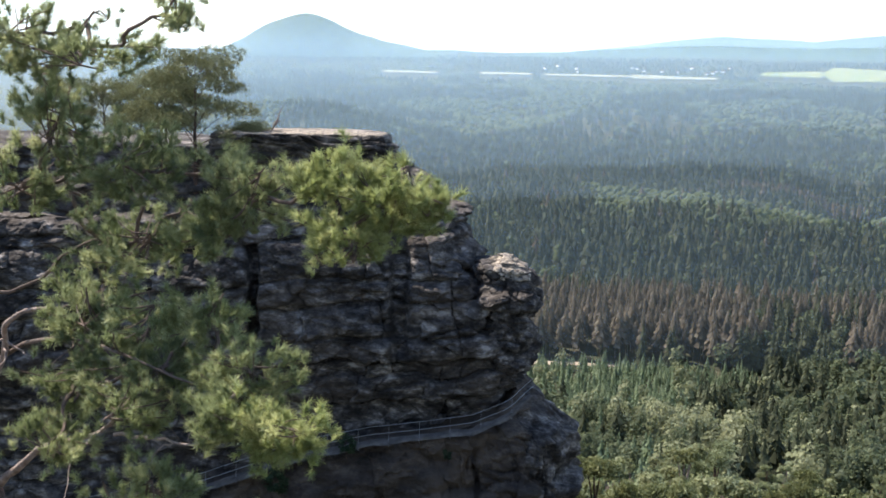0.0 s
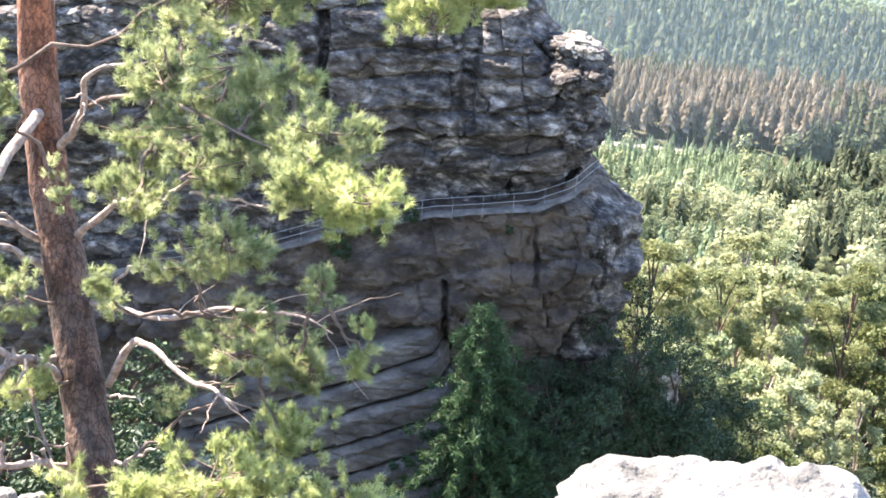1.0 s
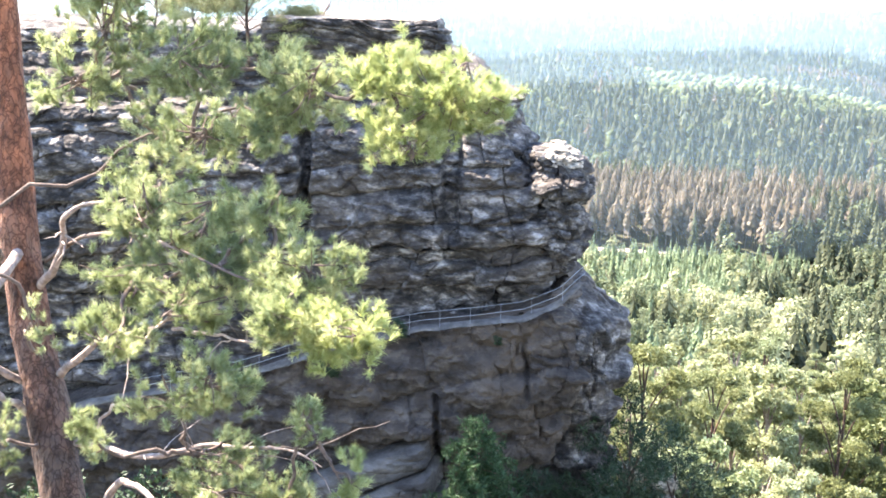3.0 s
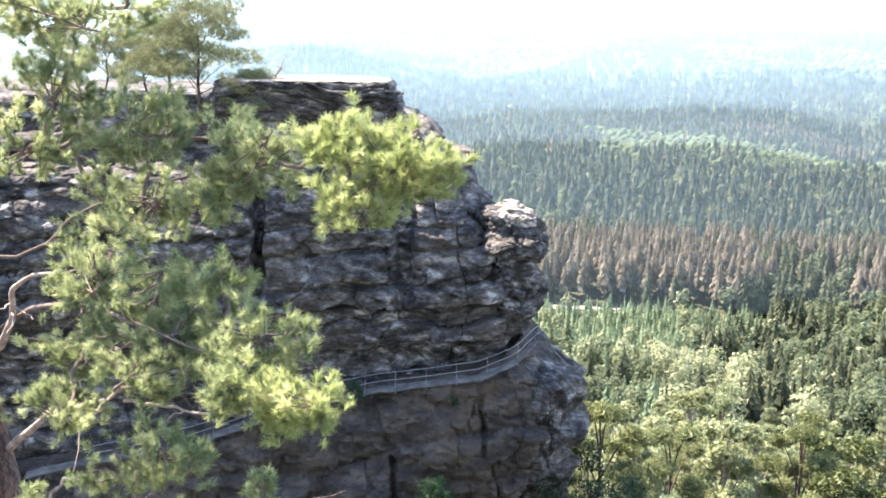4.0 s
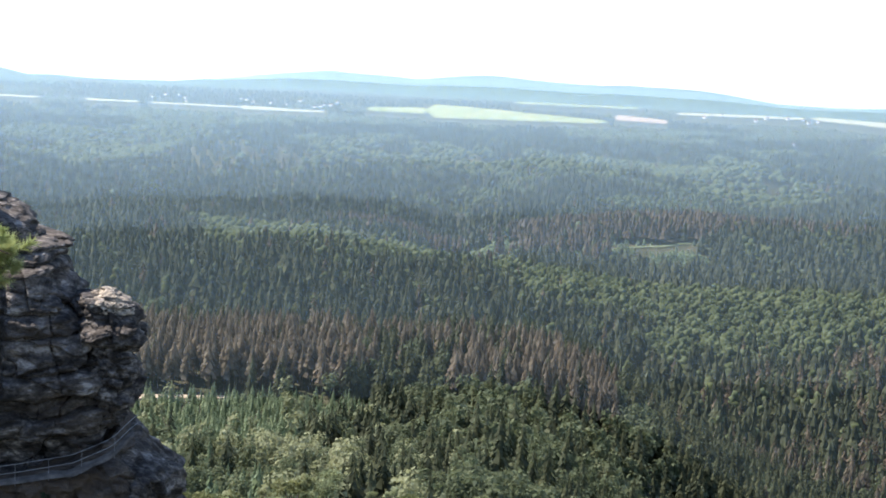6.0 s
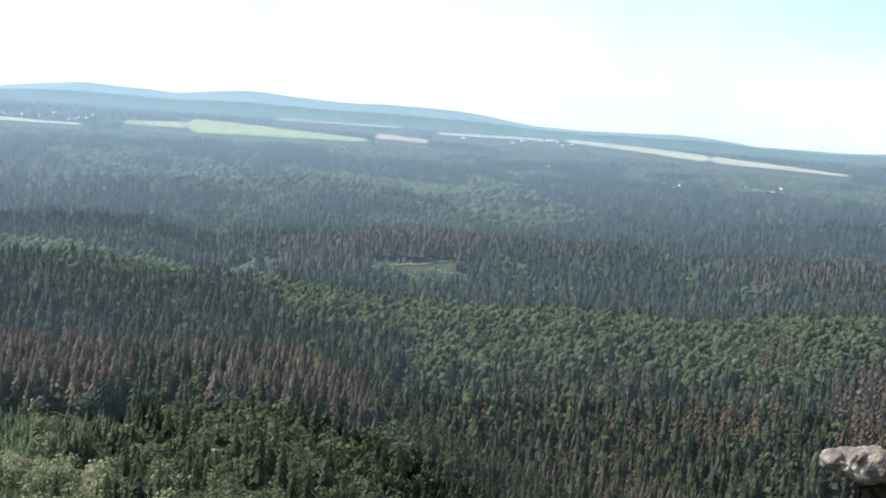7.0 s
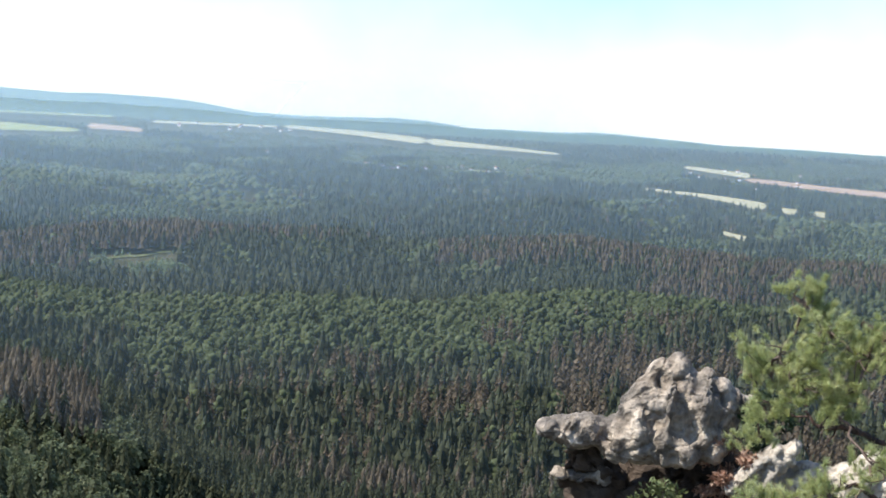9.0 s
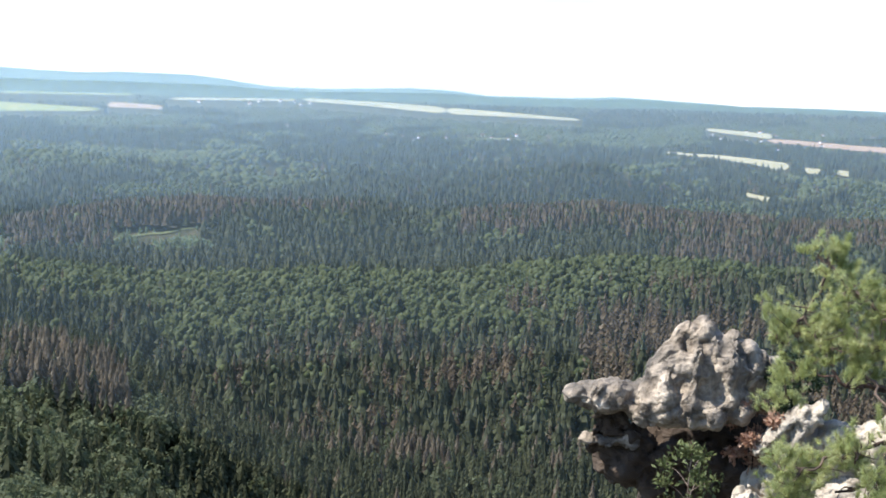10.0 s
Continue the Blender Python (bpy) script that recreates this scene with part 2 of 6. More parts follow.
M_NEEDLE = material("pine_needles", [(0.125, 0.158, 0.064), (0.235, 0.268, 0.122), (0.43, 0.438, 0.225)], 0.25, bump=0, island=0.3, translucent=0.66, rough=0.6)
# the same needles with shade or sunlight put into the colour
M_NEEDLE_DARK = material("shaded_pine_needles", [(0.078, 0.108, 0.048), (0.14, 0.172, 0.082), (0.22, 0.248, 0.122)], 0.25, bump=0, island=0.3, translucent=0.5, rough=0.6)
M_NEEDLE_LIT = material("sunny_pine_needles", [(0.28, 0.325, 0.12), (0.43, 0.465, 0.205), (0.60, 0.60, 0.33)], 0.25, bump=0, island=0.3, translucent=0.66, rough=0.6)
M_NEEDLE_SUN = material("sunlit_yellow_needles", [(0.168, 0.208, 0.070), (0.30, 0.338, 0.130), (0.485, 0.49, 0.225)], 0.25, bump=0, island=0.3, translucent=0.66, rough=0.6)
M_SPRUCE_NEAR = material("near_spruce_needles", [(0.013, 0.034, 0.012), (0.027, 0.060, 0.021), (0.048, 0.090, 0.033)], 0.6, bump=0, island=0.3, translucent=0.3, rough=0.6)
M_LEAF = material("green_leaves", [(0.085, 0.112, 0.042), (0.14, 0.168, 0.068), (0.21, 0.235, 0.104)], 0.6, bump=0, island=0.3, obrand=0.35, translucent=0.28, rough=0.6)
M_LEAF_PALE = material("birch_leaves", [(0.172, 0.192, 0.086), (0.256, 0.274, 0.132), (0.345, 0.352, 0.188)], 0.8, bump=0, island=0.3, obrand=0.35, translucent=0.52, rough=0.6)
# near-black leaves: the shade below the cliff is put into their colour
M_LEAF_DARK = material("shade_dark_leaves", [(0.009, 0.022, 0.007), (0.018, 0.036, 0.012), (0.034, 0.056, 0.019)], 0.6, bump=0, island=0.3, obrand=0.3, translucent=0.12, rough=0.6)
M_PINE_FAR = material("olive_pine_needles", [(0.12, 0.135, 0.065), (0.20, 0.21, 0.105), (0.30, 0.30, 0.16)], 0.5, bump=0, island=0.3, obrand=0.3, translucent=0.25)
M_PINE_SLOPE = material("yellow_green_pine_needles", [(0.110, 0.132, 0.056), (0.180, 0.202, 0.090), (0.270, 0.285, 0.140)], 0.5, bump=0, island=0.3, obrand=0.3, translucent=0.35)
M_LEAF_DRY = material("dry_leaves", [(0.26, 0.15, 0.10), (0.40, 0.25, 0.175)], 0.3, bump=0, island=0.3, translucent=0.3)
M_FIELD = material("meadow", [(0.16, 0.19, 0.06), (0.22, 0.23, 0.085), (0.28, 0.26, 0.12)], 60.0, bump=0.1)
M_GRASS = material("rough_grass", [(0.055, 0.075, 0.03), (0.085, 0.10, 0.045), (0.12, 0.125, 0.062)], 9.0, bump=0.2)
M_STUBBLE = material("stubble_field", [(0.25, 0.238, 0.145), (0.33, 0.305, 0.195)], 60.0, bump=0.1)
M_PINKFIELD = material("ploughed_field", [(0.26, 0.18, 0.125), (0.31, 0.225, 0.16)], 60.0, bump=0.1)
M_SAND = material("bare_sand", [(0.28, 0.22, 0.15), (0.42, 0.34, 0.25)], 6.0, bump=0.3)
M_FAR = material("far_hill_woods", [(0.04, 0.065, 0.04), (0.07, 0.10, 0.055)], 70.0, bump=0.2, bump_scale=30.0)
M_STEEL = material("galvanised_steel", [(0.22, 0.22, 0.22), (0.32, 0.32, 0.32)], 0.3, rough=0.45, bump=0.1, metal=0.6)
M_HOUSE = material("white_plaster", [(0.68, 0.66, 0.62), (0.8, 0.78, 0.75)], 2.0, bump=0.1)
M_TILE = material("red_roof_tiles", [(0.22, 0.10, 0.07), (0.32, 0.16, 0.11)], 1.0, bump=0.3)

# dark cracks between the plates of the old bark
nt = M_BARK_OLD.node_tree
co, mp, vo, cr, mx = (nt.nodes.new("ShaderNode" + k) for k in ("TexCoord", "Mapping", "TexVoronoi", "ValToRGB", "Mix"))
nz = nt.nodes.new("ShaderNodeTexNoise")
nz.inputs["Scale"].default_value, nz.inputs["Detail"].default_value = 9.0, 6.0
ad = nt.nodes.new("ShaderNodeVectorMath")
ad.operation = "MULTIPLY_ADD"
ad.inputs[1].default_value = (0.16, 0.16, 0.16)
mp.inputs["Scale"].default_value = (1, 1, 0.42)
vo.feature = "DISTANCE_TO_EDGE"
vo.inputs["Scale"].default_value = 20.0
cr.color_ramp.elements[0].color, cr.color_ramp.elements[1].position = (0.42, 0.38, 0.36, 1), 0.14
mx.data_type, mx.blend_type = "RGBA", "MULTIPLY"
mx.inputs["Factor"].default_value = 1.0
bark_in = nt.nodes["Principled BSDF"].inputs["Base Color"]
nt.links.new(co.outputs["Object"], nz.inputs["Vector"])
nt.links.new(nz.outputs["Color"], ad.inputs[0])
nt.links.new(co.outputs["Object"], ad.inputs[2])
nt.links.new(ad.outputs["Vector"], mp.inputs["Vector"])
nt.links.new(mp.outputs["Vector"], vo.inputs["Vector"])
nt.links.new(vo.outputs["Distance"], cr.inputs["Fac"])
nt.links.new(bark_in.links[0].from_socket, mx.inputs["A"])
nt.links.new(cr.outputs["Color"], mx.inputs["B"])
nt.links.new(mx.outputs["Result"], bark_in)
# the old pine's bark turns thin and orange towards the top
nt = M_BARK_OLD.node_tree
co, sp, mr, mx = (nt.nodes.new("ShaderNode" + k) for k in ("TexCoord", "SeparateXYZ", "MapRange", "Mix"))
mx.data_type, mx.blend_type = "RGBA", "MULTIPLY"
mx.inputs["B"].default_value = (2.3, 1.45, 1.05, 1)
mr.inputs["From Min"].default_value, mr.inputs["From Max"].default_value = -4.2, -1.6
nt.links.new(co.outputs["Object"], sp.inputs["Vector"])
nt.links.new(sp.outputs["Z"], mr.inputs["Value"])
nt.links.new(mr.outputs["Result"], mx.inputs["Factor"])
bark_in = nt.nodes["Principled BSDF"].inputs["Base Color"]
nt.links.new(bark_in.links[0].from_socket, mx.inputs["A"])
nt.links.new(mx.outputs["Result"], bark_in)

# ---------------------------------------------------------------- land
RIGHT = np.array([(0, -46), (60, -75), (150, -140), (300, -205), (500, -245), (800, -262), (1000, -262), (1400, -258), (1900, -251), (2400, -236),
                  (2900, -211), (3400, -181), (3800, -150), (4200, -117), (4350, -102), (4500, -86), (4700, -66), (4950, -60)], float)
LEFT = np.array([(0, -44), (60, -44), (100, -52), (150, -66), (250, -90), (350, -110), (450, -130), (560, -147), (640, -148), (700, -144), (770, -150), (880, -200),
                 (1050, -248), (1400, -258)], float)


def smooth01(x):
    x = np.clip(x, 0, 1)
    return x * x * (3 - 2 * x)


# the crests across the valley: azimuth (degrees left of +y) and elevation of their tree tops, seen from the lookout
CREST_A = np.array([(30, -7.5), (-6, -7.3), (-11.5, -6.95), (-15.5, -7.5), (-20.1, -7.66), (-24.4, -8.06), (-28, -7.92), (-32.5, -7.72), (-35.7, -7.87), (-39, -7.4), (-42.5, -7.0), (-46, -6.9), (-60, -7.2)])
CREST_B = np.array([(30, -6.2), (-0.5, -5.9), (-2.7, -5.34), (-4.9, -5.16), (-7.1, -5.42), (-9, -5.69), (-11.7, -5.8), (-14, -6.04), (-15.6, -6.7), (-16.8, -6.75), (-17.9, -6.15), (-20.8, -5.65), (-23.3, -5.3),
                    (-26.3, -5.05), (-28.5, -5.22), (-31.8, -5.1), (-35.6, -5.47), (-39, -5.26), (-42.4, -4.92), (-45.7, -5.13), (-60, -5.1)])
CREST_C = np.array([(30, -4.0), (1.6, -4.15), (-1.6, -4.49), (-4.9, -4.8), (-8.2, -4.9), (-12, -4.4), (-16, -4.5), (-20, -4.0), (-24, -4.4), (-29, -4.0), (-34, -4.3), (-39, -4.0), (-43, -4.0), (-48, -4.5), (-60, -4.4)])
CREST_D = np.array([(30, -3.0), (2, -3.0), (-5, -3.5), (-9, -2.9), (-13, -3.5), (-17, -3.0), (-20.7, -3.35), (-26, -2.85), (-31, -3.1), (-35.4, -2.95), (-40, -3.4), (-45, -3.6), (-60, -3.8)])


def crest(line, az, d, trees):
    """Ground height of a crest d metres off whose trees reach the line's elevation."""
    return d * np.tan(np.radians(np.interp(-az, -line[:, 0], line[:, 1]))) - trees


def ground(x, y):
    """Height of the land at x, y (arrays)."""
    d = np.hypot(x, y)
    az = np.degrees(np.arctan2(-x, y))
    right = np.interp(d, RIGHT[:, 0], RIGHT[:, 1])
    left = np.where(d < 1400, np.interp(d, LEFT[:, 0], LEFT[:, 1]), right)
    near = smooth01((-19 - az) / 17.0)
    side = np.where(az > 60, 0.0, near)
    z = left * (1 - side) + right * side
    # ridges and hollows beyond the stream
    e = d * (1 + 0.045 * noise2(x, y, 700.0, 2, 41))
    hollow = smooth01((-10 - az) / 4.0)
    za, zb, zc, zd = crest(CREST_A, az, 1400, 17), crest(CREST_B, az, 1880, 22), crest(CREST_C, az, 2600, 19), crest(CREST_D, az, 3120, 18)
    knots = [(1000, np.full_like(z, -254.0)), (1400, za), (1600, (za + zb) / 2 * (1 - hollow) + (za - 30) * hollow), (1880, zb), (2240, np.minimum(zb - 34, zc - 8)), (2600, zc), (2840, np.minimum(zc - 12, zd - 14)),
             (3120, zd), (3330, zd - 4), (3600, np.full_like(z, -167.0))]
    hills = knots[0][1]
    for (d0, z0), (d1, z1) in zip(knots, knots[1:]):
        hills = np.where(e >= d0, z0 + (z1 - z0) * smooth01((e - d0) / (d1 - d0)), hills)
    w = smooth01((d - 820) / 230) * (1 - smooth01((d - 3380) / 260))
    z = z * (1 - w) + hills * w
    z = z + np.interp(d, [60, 150, 900, 1500, 2100, 2700, 3250, 3550, 4300, 5000], [0.5, 2, 5, 7, 9, 15, 12, 5, 3, 2]) * noise2(x, y, 480.0, 3, 5)
    # folds and side valleys of the far slopes
    fold = 1 - 2 * np.abs(noise2(x + 0.5 * y, 1.9 * y - 0.6 * x, 800.0, 2, 23)) - 0.2
    z = z + fold * np.interp(d, [1950, 2300, 2900, 3250, 3500, 4100], [0, 34, 60, 36, 6, 0])
    return z


AZS = np.concatenate([np.arange(-180, -66, 6.0), np.arange(-66, 30, 0.5), np.arange(30, 181, 6.0)])
DS = np.concatenate([[2.0, 15, 30, 45], np.geomspace(60, 4950, 230)])
ga, gd = np.meshgrid(AZS, DS, indexing="ij")
gx, gy = polar(ga, gd)
gz = ground(gx.ravel(), gy.ravel())
gi, gj = np.meshgrid(np.arange(len(AZS) - 1), np.arange(len(DS) - 1), indexing="ij")
gn = len(DS)
gf = np.stack([gi * gn + gj, gi * gn + gj + 1, (gi + 1) * gn + gj + 1, (gi + 1) * gn + gj], -1).reshape(-1, 4)
land = part("ground", mesh_np("ground", np.stack([gx.ravel(), gy.ravel(), gz], -1), gf, True), M_SOIL)
tagged(land, "wooded valley ground of dark earth and undergrowth", "ground", kind="structure")

# far fields: azimuth at both ends, near and far edge there
FIELDS = [
    (-15.0, -22.3, 4190, 4520, 4250, 4330, M_FIELD, "pale green meadow on the far plateau"),
    (-22.6, -24.7, 4350, 4480, 4330, 4420, M_PINKFIELD, "ploughed reddish field on the far plateau"),
    (-30.2, -36.0, 4590, 4690, 4390, 4560, M_STUBBLE, "long pale stubble field on the far plateau"),
    (-36.0, -41.4, 4390, 4560, 4330, 4380, M_STUBBLE, "long narrowing meadow on the far plateau"),
    (-18.5, -23.6, 4630, 4690, 4640, 4690, M_FIELD, "thin pale meadow below the far hills"),
    (-25.0, -30.0, 4560, 4620, 4590, 4660, M_STUBBLE, "thin stubble field beside the far village"),
    (2.4, 0.2, 4210, 4250, 4215, 4245, M_STUBBLE, "thin pale field at the foot of the mountain"),
    (-1.5, -3.6, 4215, 4255, 4200, 4240, M_STUBBLE, "thin pale strip at the foot of the mountain"),
    (-4.0, -7.5, 4205, 4245, 4190, 4235, M_STUBBLE, "thin pale stubble field on the far plateau"),
    (-7.5, -11.0, 4160, 4260, 4170, 4215, M_STUBBLE, "wide pale stubble field on the far plateau"),
    (-12.6, -15.0, 4280, 4360, 4270, 4420, M_FIELD, "thin green meadow on the far plateau"),
    (-46.4, -49.0, 4150, 4230, 4000, 4150, M_STUBBLE, "pale meadow near the far hamlet"),
    (-48.8, -54.5, 3930, 4020, 3800, 3900, M_PINKFIELD, "pinkish ploughed field near the far hamlet"),
    (-44.8, -49.7, 3590, 3640, 3490, 3560, M_STUBBLE, "narrow stubble strip between the woods"),
    (-50.3, -50.9, 3490, 3525, 3485, 3520, M_STUBBLE, "short stubble strip between the woods"),
    (-51.5, -52.0, 3485, 3515, 3480, 3510, M_STUBBLE, "short stubble patch between the woods"),
    (-48.1, -49.2, 3085, 3110, 3050, 3085, M_STUBBLE, "small bare patch in the woods"),
    (-37.0, -39.3, 3790, 3815, 3775, 3800, M_FIELD, "small pale field beside the hamlet"),
    (-17.2, -20.6, 1850, 1868, 1850, 1885, M_GRASS, "small grassy clearing on the wooded ridge"),
    (-22.6, -26.0, 1781, 1787, 1814, 1821, M_GRASS, "narrow grassy track along the wooded ridge"),
    (-2.5, -7.6, 632, 642, 636, 641, M_SAND, "bare sandy clearing at the edge of dead spruces"),
    (-7.6, -9.6, 637, 641, 639, 642, M_GRASS, "grassy verge at the edge of dead spruces"),
]


def field(a0, a1, n0, f0, n1, f1, mat, label):
    s, t = np.meshgrid(np.linspace(0, 1, 40), np.linspace(0, 1, 8), indexing="ij")
    az = a0 + (a1 - a0) * s
    wav = 5 * noise2(az * 60, t * 9, 40.0, 2, 9)
    d = (n0 + (n1 - n0) * s) * (1 - t) + (f0 + (f1 - f0) * s) * t + wav * np.where(n0 > 1500, 1, 0.12)
    # rounded ends
    mid = d.mean(axis=1, keepdims=True)
    d = mid + (d - mid) * np.clip(np.minimum(s, 1 - s) * 22 + 0.4 * noise2(s * 7, t * 0, 1.0, 2, 12), 0.04, 1) ** 0.6
    x, y = polar(az, d)
    z = ground(x.ravel(), y.ravel()).reshape(x.shape) + d * 0.0007
    i, j = np.meshgrid(np.arange(39), np.arange(7), indexing="ij")
    f = np.stack([i * 8 + j, (i + 1) * 8 + j, (i + 1) * 8 + j + 1, i * 8 + j + 1], -1).reshape(-1, 4)
    ob = part("field", mesh_np("field", np.stack([x.ravel(), y.ravel(), z.ravel()], -1), f, True), mat)
    return tagged(ob, label, "field", kind="structure")


for row in FIELDS:
    field(*row)


def in_field(az, d):
    inside = np.zeros(len(az), bool)
    for a0, a1, n0, f0, n1, f1, *_ in FIELDS:
        s = (az - a0) / (a1 - a0)
        front = 170 if n0 > 4100 else 70 if n0 > 3700 else 30 if n0 > 3000 else 12 if n0 > 1500 else 0
        inside |= (s > -0.02) & (s < 1.02) & (d > n0 + (n1 - n0) * s - front) & (d < f0 + (f1 - f0) * s + 4)
    return inside


# far hills: skyline by azimuth (degrees) and elevation (degrees); the pale range on the horizon, and the wooded rises before it
SKYLINE = np.array([(40, -0.8), (12, -0.8), (9.9, -0.9), (-0.4, -0.62), (-2.6, -0.69), (-4.8, -0.64), (-7, -0.42), (-9.2, -0.12), (-11, 0.10), (-13, 0.0), (-14.6, -0.08), (-16, 0.1), (-17.4, 0.22), (-19, 0.14), (-21.7, 0.03),
                    (-22.8, 0.09), (-25.9, 0.05), (-27.5, -0.15), (-28.9, -0.33), (-31, -0.36), (-34.6, -0.24), (-36, -0.3), (-37.6, -0.48), (-41, -0.47), (-42.7, -0.38), (-44.9, -0.45), (-47.5, -0.6), (-66, -0.7)])
RISES = np.array([(40, -1.2), (2, -1.0), (-2, -0.8), (-5, -0.72), (-7.5, -0.74), (-10, -0.95), (-15, -1.05), (-19, -0.85), (-22, -0.95), (-23.5, -0.72), (-25, -0.5), (-26.6, -0.46), (-28, -0.55), (-29.6, -0.72), (-31, -0.5),
                  (-33, -0.42), (-35, -0.45), (-38, -0.56), (-40, -0.62), (-42.6, -0.66), (-44.5, -0.58), (-47, -0.66), (-50, -0.75), (-66, -0.8)])


def far_hills(line, near, far, wave, label):
    az = np.arange(40, -66.1, -0.2)
    el = np.interp(-az, -line[:, 0], line[:, 1]) + wave * noise2(az * 40, az * 0, 60.0, 3, 3)
    rows = []
    for t in np.linspace(0, 1, 8):
        d = near + (far - near) * t
        x, y = polar(az, np.full_like(az, d))
        top = far * np.tan(np.radians(el))
        z = ground(x, y) - 4 + (top - ground(x, y) + 4) * t ** 1.3 + 5 * np.sin(t * 3.14) * noise2(x, y, 160.0, 3, 8)
        rows.append(np.stack([x, y, z], -1))
    n = len(az)
    i, j = np.meshgrid(np.arange(7), np.arange(n - 1), indexing="ij")
    f = np.stack([i * n + j, i * n + j + 1, (i + 1) * n + j + 1, (i + 1) * n + j], -1).reshape(-1, 4)
    ob = part("backdrop_hills", mesh_np("hills", np.concatenate(rows), f, True), M_FAR)
    tagged(ob, label, "hills", kind="structure")


def mountain():
    az = np.linspace(12.5, -3.0, 90)
    el = np.interp(-az, [-12.5, -10.3, -9.5, -8.6, -7.75, -7.08, -6.6, -5.85, -5.2, -4.65, -4.0, -3.26, -2.4, -1.2, 0.0, 3.0], [-1.3, -1.03, -0.85, -0.58, -0.14, 0.25, 0.47, 0.68, 0.76, 0.55, 0.24, -0.06, -0.3, -0.55, -0.76, -1.1])
    el = np.convolve(np.pad(el, 1, "edge"), [0.25, 0.5, 0.25], "valid") + 0.015 * noise2(az * 40, az * 0, 30.0, 2, 6)
    rows = []
    for t in np.linspace(-1, 1, 17):
        d = 4700 + 150 * t
        x, y = polar(az, np.full_like(az, d))
        top = 4700 * np.tan(np.radians(el))
        base = np.full_like(top, -92.0)
        k = (1 - t * t) ** 0.8
        rows.append(np.stack([x, y, base + (top - base) * k + 2.5 * noise2(x, y, 60.0, 3, 4) * k], -1))
    n = len(az)
    i, j = np.meshgrid(np.arange(16), np.arange(n - 1), indexing="ij")
    f = np.stack([i * n + j, i * n + j + 1, (i + 1) * n + j + 1, (i + 1) * n + j], -1).reshape(-1, 4)
    ob = part("mountain", mesh_np("mountain", np.concatenate(rows), f, True), M_FAR)
    tagged(ob, "lone rounded wooded mountain in blue haze", "mountain", kind="structure")


far_hills(SKYLINE, 4760, 4900, 0.02, "low blue hills along the horizon")
far_hills(RISES, 4670, 4740, 0.03, "dark wooded rises before the blue hills")
mountain()

# ---------------------------------------------------------------- haze
def haze(d, alpha, base, top, lean, foot, full):
    """A thin sheet across the valley that stands in for its haze, and scatters sun and sky light."""
    m = bpy.data.materials.new("haze_sheet")
    m.use_nodes = True
    n, l = m.node_tree.nodes, m.node_tree.links
    n.remove(n["Principled BSDF"])
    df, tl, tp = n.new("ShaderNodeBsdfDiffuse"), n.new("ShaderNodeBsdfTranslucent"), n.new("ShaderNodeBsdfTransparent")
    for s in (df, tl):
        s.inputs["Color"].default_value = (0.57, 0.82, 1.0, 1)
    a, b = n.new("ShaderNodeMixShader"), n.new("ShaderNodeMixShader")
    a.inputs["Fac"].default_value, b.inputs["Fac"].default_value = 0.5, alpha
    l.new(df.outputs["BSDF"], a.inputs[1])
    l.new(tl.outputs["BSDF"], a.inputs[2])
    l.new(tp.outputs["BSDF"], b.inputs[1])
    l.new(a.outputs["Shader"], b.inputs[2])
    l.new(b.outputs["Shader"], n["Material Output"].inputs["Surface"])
    # its opacity grows upwards to fade the distance, thins out at its upper edge, and is raised towards the sun in
    # place of forward scatter
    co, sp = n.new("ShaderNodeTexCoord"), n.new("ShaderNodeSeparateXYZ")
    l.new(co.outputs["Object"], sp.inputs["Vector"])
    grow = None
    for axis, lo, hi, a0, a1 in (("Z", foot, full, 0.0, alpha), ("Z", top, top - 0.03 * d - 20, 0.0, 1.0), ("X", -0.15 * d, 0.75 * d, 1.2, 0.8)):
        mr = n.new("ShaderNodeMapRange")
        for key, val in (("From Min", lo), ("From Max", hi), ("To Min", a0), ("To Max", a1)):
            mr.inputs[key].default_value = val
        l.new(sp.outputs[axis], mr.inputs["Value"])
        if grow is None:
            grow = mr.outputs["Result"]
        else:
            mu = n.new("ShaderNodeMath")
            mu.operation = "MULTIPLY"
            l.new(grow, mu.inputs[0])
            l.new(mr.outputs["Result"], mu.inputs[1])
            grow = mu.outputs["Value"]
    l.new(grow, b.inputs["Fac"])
    az = np.arange(44, -70.1, -0.5)
    # the sheet leans back over the valley, so that the high sun strikes it
    dd = d + (0 if d > 4500 else 0.03) * d * noise2(az, az * 0, 22.0, 2, int(d))
    lo, hi = polar(az, dd - lean * (base + 200)), polar(az, dd - lean * (top + 200))
    k = len(az)
    v = np.concatenate([np.stack([*lo, np.full_like(az, base)], -1), np.stack([*hi, np.full_like(az, top)], -1)])
    i = np.arange(k - 1)
    f = np.stack([i, i + 1, k + i + 1, k + i], -1)
    ob = part("haze", mesh_np("haze", v, f, True), m)
    tagged(ob, "thin pale blue sheet standing in for haze over the valley", "haze", kind="structure")


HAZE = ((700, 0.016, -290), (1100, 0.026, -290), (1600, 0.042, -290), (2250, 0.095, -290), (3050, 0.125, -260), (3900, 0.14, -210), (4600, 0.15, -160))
LEAN = 1.4


def crossing(d, g):
    """Height at which the line of sight to the ground g metres off meets the sheet at d."""
    k = float(np.interp(g, RIGHT[:, 0], RIGHT[:, 1])) / g
    return k * (d - 200 * LEAN) / (1 + k * LEAN)


